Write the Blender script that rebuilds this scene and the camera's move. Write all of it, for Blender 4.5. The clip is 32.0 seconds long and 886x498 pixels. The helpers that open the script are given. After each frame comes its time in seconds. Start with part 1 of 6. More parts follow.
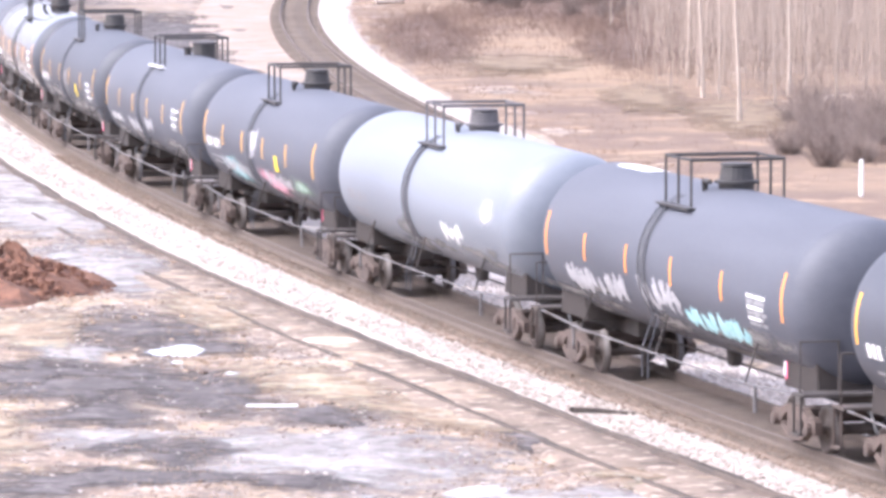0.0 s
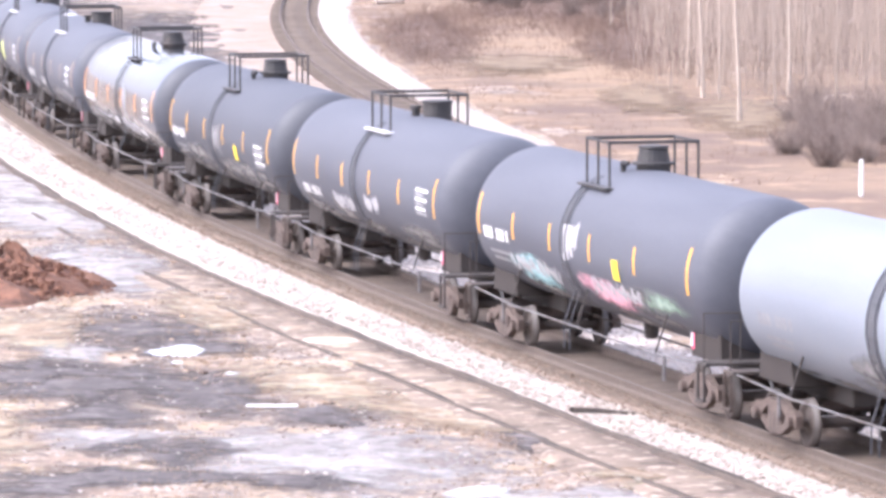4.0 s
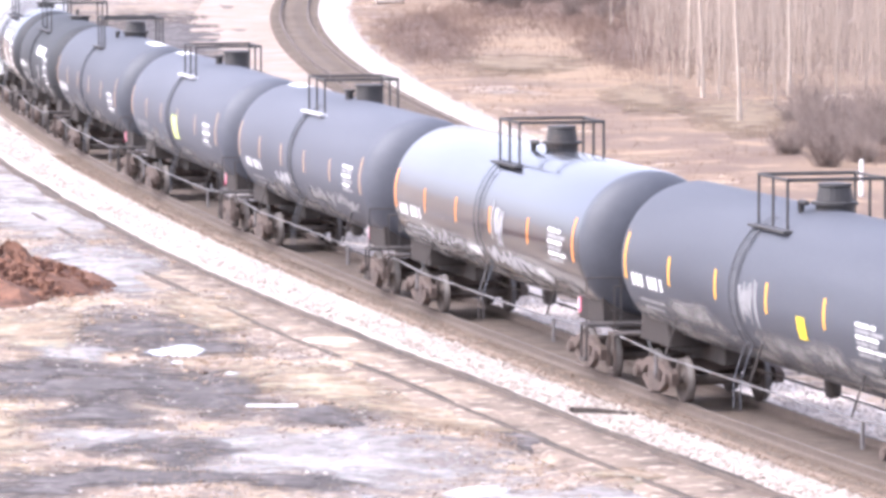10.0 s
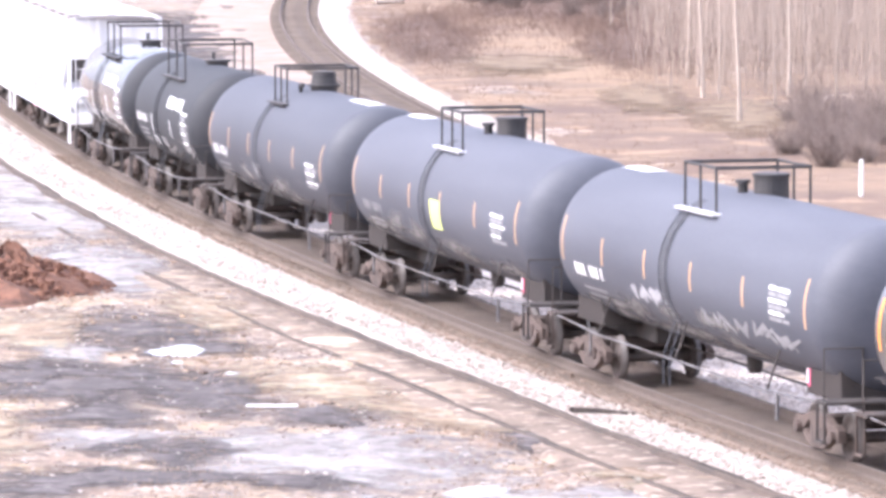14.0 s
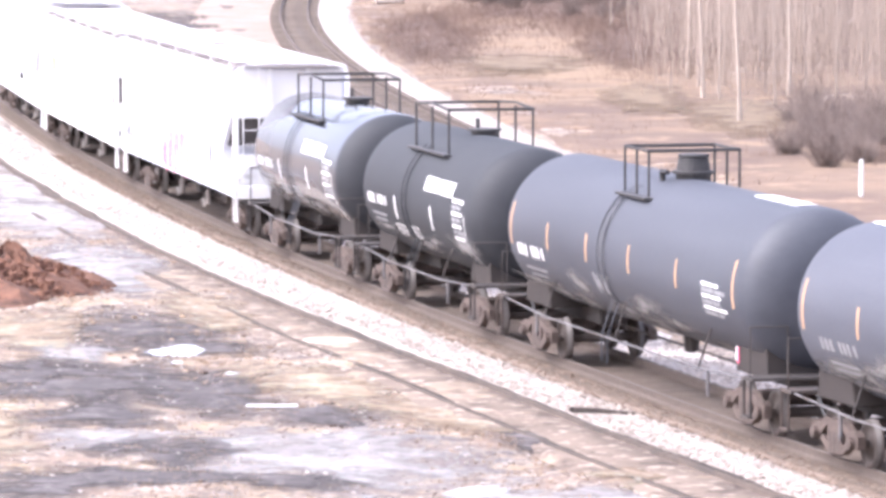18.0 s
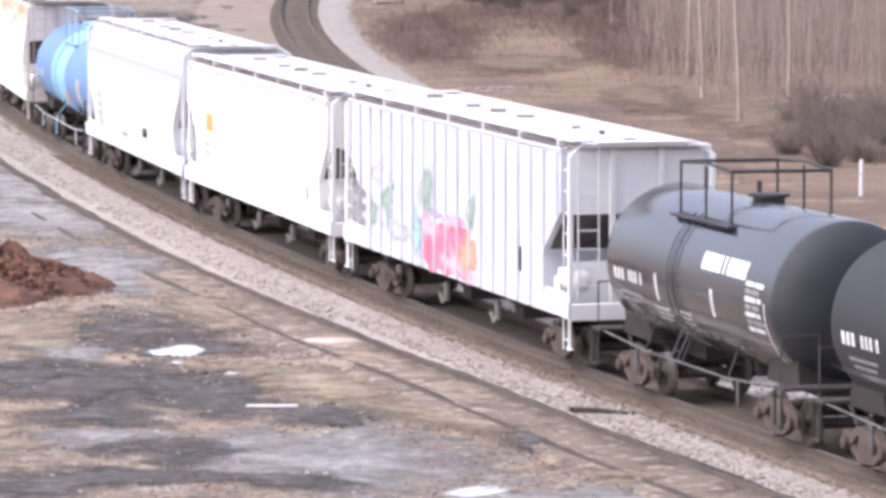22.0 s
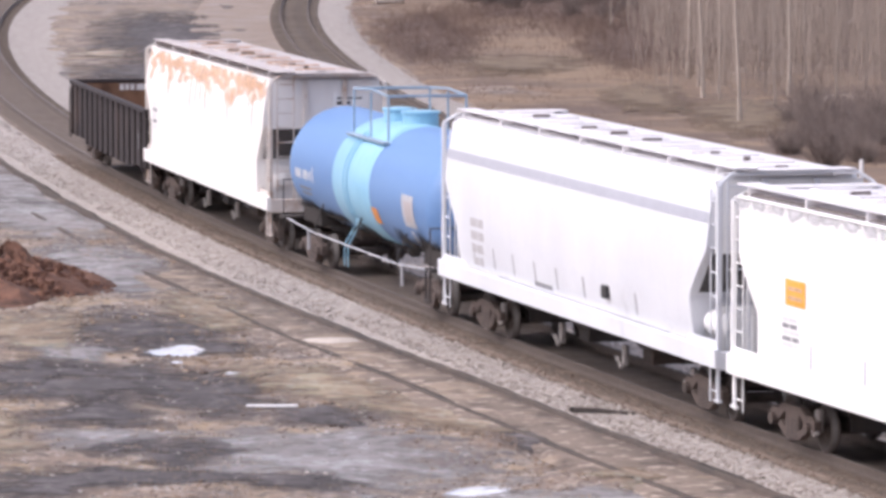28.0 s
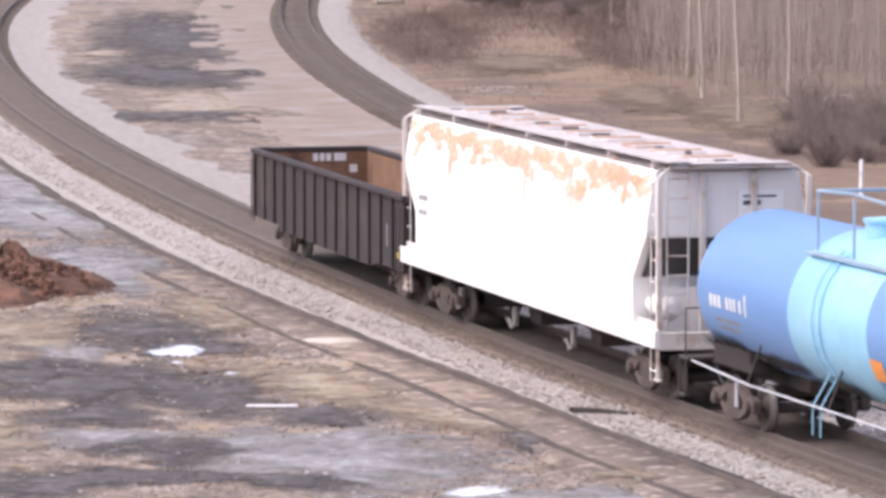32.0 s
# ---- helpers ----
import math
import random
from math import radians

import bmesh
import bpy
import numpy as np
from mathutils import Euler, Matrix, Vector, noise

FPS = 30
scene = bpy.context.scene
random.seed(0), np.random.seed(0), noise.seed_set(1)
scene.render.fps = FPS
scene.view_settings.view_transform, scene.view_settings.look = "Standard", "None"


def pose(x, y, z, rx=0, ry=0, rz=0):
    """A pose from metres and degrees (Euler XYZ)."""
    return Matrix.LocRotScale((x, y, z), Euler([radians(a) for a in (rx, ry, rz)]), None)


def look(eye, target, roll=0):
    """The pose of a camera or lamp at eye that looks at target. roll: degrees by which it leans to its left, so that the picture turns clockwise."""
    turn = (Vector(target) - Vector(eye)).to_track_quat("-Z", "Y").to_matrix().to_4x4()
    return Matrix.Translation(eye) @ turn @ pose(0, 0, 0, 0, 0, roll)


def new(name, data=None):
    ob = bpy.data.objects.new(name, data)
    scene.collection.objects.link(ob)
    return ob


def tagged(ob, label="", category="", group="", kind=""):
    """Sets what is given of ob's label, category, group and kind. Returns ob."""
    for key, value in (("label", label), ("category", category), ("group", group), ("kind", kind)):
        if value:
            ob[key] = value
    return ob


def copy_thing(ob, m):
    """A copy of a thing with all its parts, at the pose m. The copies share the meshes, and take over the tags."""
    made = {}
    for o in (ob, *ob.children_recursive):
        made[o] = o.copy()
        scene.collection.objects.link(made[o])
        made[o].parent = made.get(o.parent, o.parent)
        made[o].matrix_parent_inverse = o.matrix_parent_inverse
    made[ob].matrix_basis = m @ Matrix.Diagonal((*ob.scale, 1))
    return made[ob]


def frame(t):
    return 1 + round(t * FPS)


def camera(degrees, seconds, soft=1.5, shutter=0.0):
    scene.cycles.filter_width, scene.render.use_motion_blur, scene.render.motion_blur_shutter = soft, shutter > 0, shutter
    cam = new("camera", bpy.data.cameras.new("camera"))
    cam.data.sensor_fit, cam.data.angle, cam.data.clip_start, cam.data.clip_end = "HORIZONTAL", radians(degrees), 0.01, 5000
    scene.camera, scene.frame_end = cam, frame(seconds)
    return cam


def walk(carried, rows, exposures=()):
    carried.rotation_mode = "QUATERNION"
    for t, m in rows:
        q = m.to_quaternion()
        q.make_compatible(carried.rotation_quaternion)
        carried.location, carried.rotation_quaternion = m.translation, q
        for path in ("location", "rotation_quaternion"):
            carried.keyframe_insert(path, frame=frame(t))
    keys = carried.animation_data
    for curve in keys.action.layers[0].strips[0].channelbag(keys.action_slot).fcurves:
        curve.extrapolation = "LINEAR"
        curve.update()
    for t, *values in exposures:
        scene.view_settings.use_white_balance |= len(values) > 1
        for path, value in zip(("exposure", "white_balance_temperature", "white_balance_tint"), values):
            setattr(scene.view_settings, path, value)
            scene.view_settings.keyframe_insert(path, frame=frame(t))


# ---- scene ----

# ------------------------------------------------------------------ camera
DURATION = 32.0
cam = camera(9.7628, DURATION, soft=3.5)
EYE_POSE = pose(0.0, 0.0, 11.108, 85.152, 0.0, 0.0)
EXPOSURES = [(0.0, 1.5, 5660, 17), (16.0, 1.55, 5680, 17), (19.5, 1.53, 5700, 17), (21.0, 1.04, 5720, 16), (22.6, 0.4, 5760, 15),
             (24.0, 0.1, 5780, 15), (26.0, 0.08, 5780, 15), (29.0, 0.36, 5830, 17), (32.0, 0.48, 5830, 17)]
walk(cam, [(0.0, EYE_POSE), (DURATION, EYE_POSE)], EXPOSURES)

# ------------------------------------------------------------------ world and sun
SUN_ELEVATION, SUN_AZIMUTH = radians(48), radians(194)   # azimuth: counter-clockwise from +x, towards the sun
world = bpy.data.worlds.new("world")
scene.world = world
world.use_nodes = True
wn = world.node_tree.nodes
sky = wn.new("ShaderNodeTexSky")
sky.sky_type, sky.sun_disc = "NISHITA", False
sky.sun_elevation, sky.sun_rotation = SUN_ELEVATION, radians(90) - SUN_AZIMUTH
sky.dust_density, sky.air_density, sky.ozone_density = 8.0, 0.75, 0.3
veil = wn.new("ShaderNodeVectorMath")   # a thin even sheet of white cloud before the sky
veil.operation = "MULTIPLY_ADD"
veil.inputs[1].default_value, veil.inputs[2].default_value = (0.7, 0.7, 0.7), (2.77, 2.6, 2.63)
world.node_tree.links.new(sky.outputs[0], veil.inputs[0])
world.node_tree.links.new(veil.outputs[0], wn["Background"].inputs[0])
wn["Background"].inputs[1].default_value = 0.15
sun = new("sun", bpy.data.lights.new("sun", "SUN"))
sun.data.energy, sun.data.angle, sun.data.color = 1.1, radians(40), (1.0, 0.97, 0.93)
SUN_WAY = Vector((math.cos(SUN_ELEVATION) * math.cos(SUN_AZIMUTH), math.cos(SUN_ELEVATION) * math.sin(SUN_AZIMUTH), math.sin(SUN_ELEVATION)))
sun.matrix_world = look(SUN_WAY * 60, (0, 0, 0))


# ------------------------------------------------------------------ materials
def material(name, low, high, rough=0.8, metal=0.0, scale=1.5, grain=40.0, bump=0.2, bump_scale=30.0, stretch=(1, 1, 1), coat=0.0,
             spot=None, spot_scale=0.6, spot_at=0.6, spot_soft=0.06, world_space=False):
    """Two colours mixed by a wide noise and a fine grain, a third in sharp-edged blotches, and fine relief."""
    m = bpy.data.materials.new(name)
    m.use_nodes = True
    nt = m.node_tree
    n, l = nt.nodes, nt.links
    bsdf = n["Principled BSDF"]
    bsdf.inputs["Roughness"].default_value = rough
    bsdf.inputs["Metallic"].default_value = metal
    bsdf.inputs["Coat Weight"].default_value = coat
    if world_space:
        source = n.new("ShaderNodeNewGeometry").outputs["Position"]
    else:
        source = n.new("ShaderNodeTexCoord").outputs["Object"]
    mapping = n.new("ShaderNodeMapping")
    mapping.inputs["Scale"].default_value = stretch
    l.new(source, mapping.inputs["Vector"])
    vec = mapping.outputs[0]

    def cloud(size, detail=5.0):
        t = n.new("ShaderNodeTexNoise")
        t.inputs["Scale"].default_value = size
        t.inputs["Detail"].default_value = detail
        t.inputs["Roughness"].default_value = 0.62
        l.new(vec, t.inputs["Vector"])
        return t.outputs["Fac"]

    def ramp(fac, a, b):
        r = n.new("ShaderNodeMapRange")
        r.inputs["From Min"].default_value, r.inputs["From Max"].default_value = a, b
        l.new(fac, r.inputs["Value"])
        return r.outputs[0]

    def mix(fac, a, b):
        x = n.new("ShaderNodeMix")
        x.data_type = "RGBA"
        l.new(fac, x.inputs["Factor"])
        for slot, v in (("A", a), ("B", b)):
            sock = [s for s in x.inputs if s.name == slot and s.type == "RGBA"][0]
            if isinstance(v, tuple):
                sock.default_value = (*v, 1)
            else:
                l.new(v, sock)
        return [s for s in x.outputs if s.type == "RGBA"][0]

    wide, fine = cloud(scale), cloud(grain, 3.0)
    add = n.new("ShaderNodeMath")
    add.operation = "MULTIPLY_ADD"
    add.inputs[1].default_value = 0.45
    l.new(fine, add.inputs[0])
    l.new(wide, add.inputs[2])
    colour = mix(ramp(add.outputs[0], 0.5, 0.95), low, high)
    if spot:
        colour = mix(ramp(cloud(spot_scale, 8.0), spot_at - spot_soft, spot_at + spot_soft), colour, spot)
    l.new(colour, bsdf.inputs["Base Color"])
    if bump:
        b = n.new("ShaderNodeBump")
        b.inputs["Strength"].default_value = bump
        b.inputs["Distance"].default_value = 0.05
        l.new(cloud(bump_scale, 6.0), b.inputs["Height"])
        l.new(b.outputs[0], bsdf.inputs["Normal"])
    rr = ramp(wide, 0.2, 0.8)
    rough_mix = n.new("ShaderNodeMath")
    rough_mix.operation = "MULTIPLY_ADD"
    rough_mix.inputs[1].default_value = 0.16 * min(1.0, 2 * rough)
    rough_mix.inputs[2].default_value = max(0.02, rough - 0.08 * min(1.0, 2 * rough))
    l.new(rr, rough_mix.inputs[0])
    l.new(rough_mix.outputs[0], bsdf.inputs["Roughness"])
    return m


def piece_material(name, low, high, rough=0.85, bump=0.4, bump_scale=12.0):
    """For pieces: every piece takes its own tone."""
    m = material(name, low, high, rough, bump=bump, bump_scale=bump_scale)
    nt = m.node_tree
    n, l = nt.nodes, nt.links
    bsdf = n["Principled BSDF"]
    old = bsdf.inputs["Base Color"].links[0].from_socket
    info = n.new("ShaderNodeObjectInfo")
    hsv = n.new("ShaderNodeHueSaturation")
    r = n.new("ShaderNodeMapRange")
    r.inputs["To Min"].default_value, r.inputs["To Max"].default_value = 0.85, 1.12
    l.new(info.outputs["Random"], r.inputs["Value"])
    l.new(r.outputs[0], hsv.inputs["Value"])
    l.new(old, hsv.inputs["Color"])
    l.new(hsv.outputs[0], bsdf.inputs["Base Color"])
    return m


def island_material(name, low, high, rough=0.9):
    """For joined stuff: every island takes a tone between two colours."""
    m = bpy.data.materials.new(name)
    m.use_nodes = True
    n, l = m.node_tree.nodes, m.node_tree.links
    geo, x = n.new("ShaderNodeNewGeometry"), n.new("ShaderNodeMix")
    x.data_type = "RGBA"
    l.new(geo.outputs["Random Per Island"], x.inputs["Factor"])
    socks = [s for s in x.inputs if s.type == "RGBA"]
    socks[0].default_value, socks[1].default_value = (*low, 1), (*high, 1)
    l.new([s for s in x.outputs if s.type == "RGBA"][0], n["Principled BSDF"].inputs["Base Color"])
    n["Principled BSDF"].inputs["Roughness"].default_value = rough
    return m


def glossy(m, ior, rough):
    """Gives a paint a harder, smoother coat."""
    bsdf = m.node_tree.nodes["Principled BSDF"]
    bsdf.inputs["Coat IOR"].default_value, bsdf.inputs["Coat Roughness"].default_value = ior, rough
    return m


def soft_material(name, low, high, size=3.0, start=0.9, end=1.7):
    """Sprayed paint, dust, rust or painted shade that fades out in specks towards the edge of its patch."""
    m = material(name, low, high, 0.8, scale=2.5, bump=0.03)
    n, l = m.node_tree.nodes, m.node_tree.links
    inside = n.new("ShaderNodeAttribute")
    inside.attribute_name = "inside"
    t = n.new("ShaderNodeTexNoise")
    t.inputs["Scale"].default_value, t.inputs["Detail"].default_value, t.inputs["Roughness"].default_value = size, 8.0, 0.7
    l.new(n.new("ShaderNodeTexCoord").outputs["Object"], t.inputs["Vector"])
    add = n.new("ShaderNodeMath")
    add.operation = "MULTIPLY_ADD"
    add.inputs[1].default_value = 1.8
    l.new(t.outputs["Fac"], add.inputs[0])
    l.new(inside.outputs["Fac"], add.inputs[2])
    r = n.new("ShaderNodeMapRange")
    r.inputs["From Min"].default_value, r.inputs["From Max"].default_value = start, end
    l.new(add.outputs[0], r.inputs["Value"])
    l.new(r.outputs[0], n["Principled BSDF"].inputs["Alpha"])
    return m


def crumbs(m, rows, most=0.9):
    """Lays crumbs and clumps of other tones over a soil; each row: size, detail, where it starts, where it is full, tone."""
    n, l = m.node_tree.nodes, m.node_tree.links
    bsdf = n["Principled BSDF"]
    colour = bsdf.inputs["Base Color"].links[0].from_socket
    where = n.new("ShaderNodeNewGeometry").outputs["Position"]
    for size, detail, low, high, tone in rows:
        move = n.new("ShaderNodeMapping")
        move.inputs["Location"].default_value = (size * 37, size * 91, 0)
        t = n.new("ShaderNodeTexNoise")
        t.inputs["Scale"].default_value, t.inputs["Detail"].default_value, t.inputs["Roughness"].default_value = size, detail, 0.62
        r = n.new("ShaderNodeMapRange")
        r.inputs["From Min"].default_value, r.inputs["From Max"].default_value, r.inputs["To Max"].default_value = low, high, most
        x = n.new("ShaderNodeMix")
        x.data_type = "RGBA"
        socks = [s for s in x.inputs if s.type == "RGBA"]
        l.new(where, move.inputs["Vector"])
        l.new(move.outputs[0], t.inputs["Vector"])
        l.new(t.outputs["Fac"], r.inputs["Value"])
        l.new(r.outputs[0], x.inputs["Factor"])
        l.new(colour, socks[0])
        socks[1].default_value = (*tone, 1)
        colour = [s for s in x.outputs if s.type == "RGBA"][0]
    l.new(colour, bsdf.inputs["Base Color"])
    return m


def soil_material():
    """Winter soil: brown earth, grey cinders and flattened straw in each other, with pale grit."""
    m = material("soil", (0.16, 0.115, 0.085), (0.26, 0.195, 0.15), 0.95, scale=0.5, grain=6.0, bump=0.9, bump_scale=3.5, world_space=True)
    return crumbs(m, ((0.16, 6.0, 0.45, 0.64, (0.115, 0.1, 0.097)), (0.45, 8.0, 0.5, 0.63, (0.36, 0.268, 0.172)), (0.9, 8.0, 0.53, 0.64, (0.4, 0.335, 0.275)),
                      (1.3, 8.0, 0.56, 0.65, (0.09, 0.075, 0.07)), (2.2, 8.0, 0.55, 0.64, (0.39, 0.33, 0.28)), (3.4, 8.0, 0.54, 0.62, (0.078, 0.063, 0.055)), (5.5, 8.0, 0.56, 0.65, (0.44, 0.38, 0.325))))


def spread_material(name, low, high, strength=0.8):
    """Earth spread over other earth: it thins out in crumbs towards the edge of its sheet."""
    m = material(name, low, high, 0.95, scale=0.7, grain=7.0, bump=0.7, bump_scale=4.0, spot=tuple(0.75 * c for c in low), spot_scale=1.4, spot_at=0.62, world_space=True)
    crumbs(m, ((0.8, 8.0, 0.53, 0.64, tuple(min(0.4, 1.5 * c) for c in high)), (2.2, 8.0, 0.54, 0.63, tuple(0.6 * c for c in low)), (3.6, 8.0, 0.55, 0.65, tuple(min(0.42, 2.2 * c) for c in high))), strength)
    n, l = m.node_tree.nodes, m.node_tree.links
    inside = n.new("ShaderNodeAttribute")
    inside.attribute_name = "inside"
    t = n.new("ShaderNodeTexNoise")
    t.inputs["Scale"].default_value, t.inputs["Detail"].default_value, t.inputs["Roughness"].default_value = 0.9, 8.0, 0.65
    l.new(n.new("ShaderNodeNewGeometry").outputs["Position"], t.inputs["Vector"])
    add = n.new("ShaderNodeMath")
    add.operation = "MULTIPLY_ADD"
    add.inputs[1].default_value = 2.2
    l.new(t.outputs["Fac"], add.inputs[0])
    l.new(inside.outputs["Fac"], add.inputs[2])
    r = n.new("ShaderNodeMapRange")
    r.inputs["From Min"].default_value, r.inputs["From Max"].default_value = 1.05, 1.85
    l.new(add.outputs[0], r.inputs["Value"])
    l.new(r.outputs[0], n["Principled BSDF"].inputs["Alpha"])
    return m


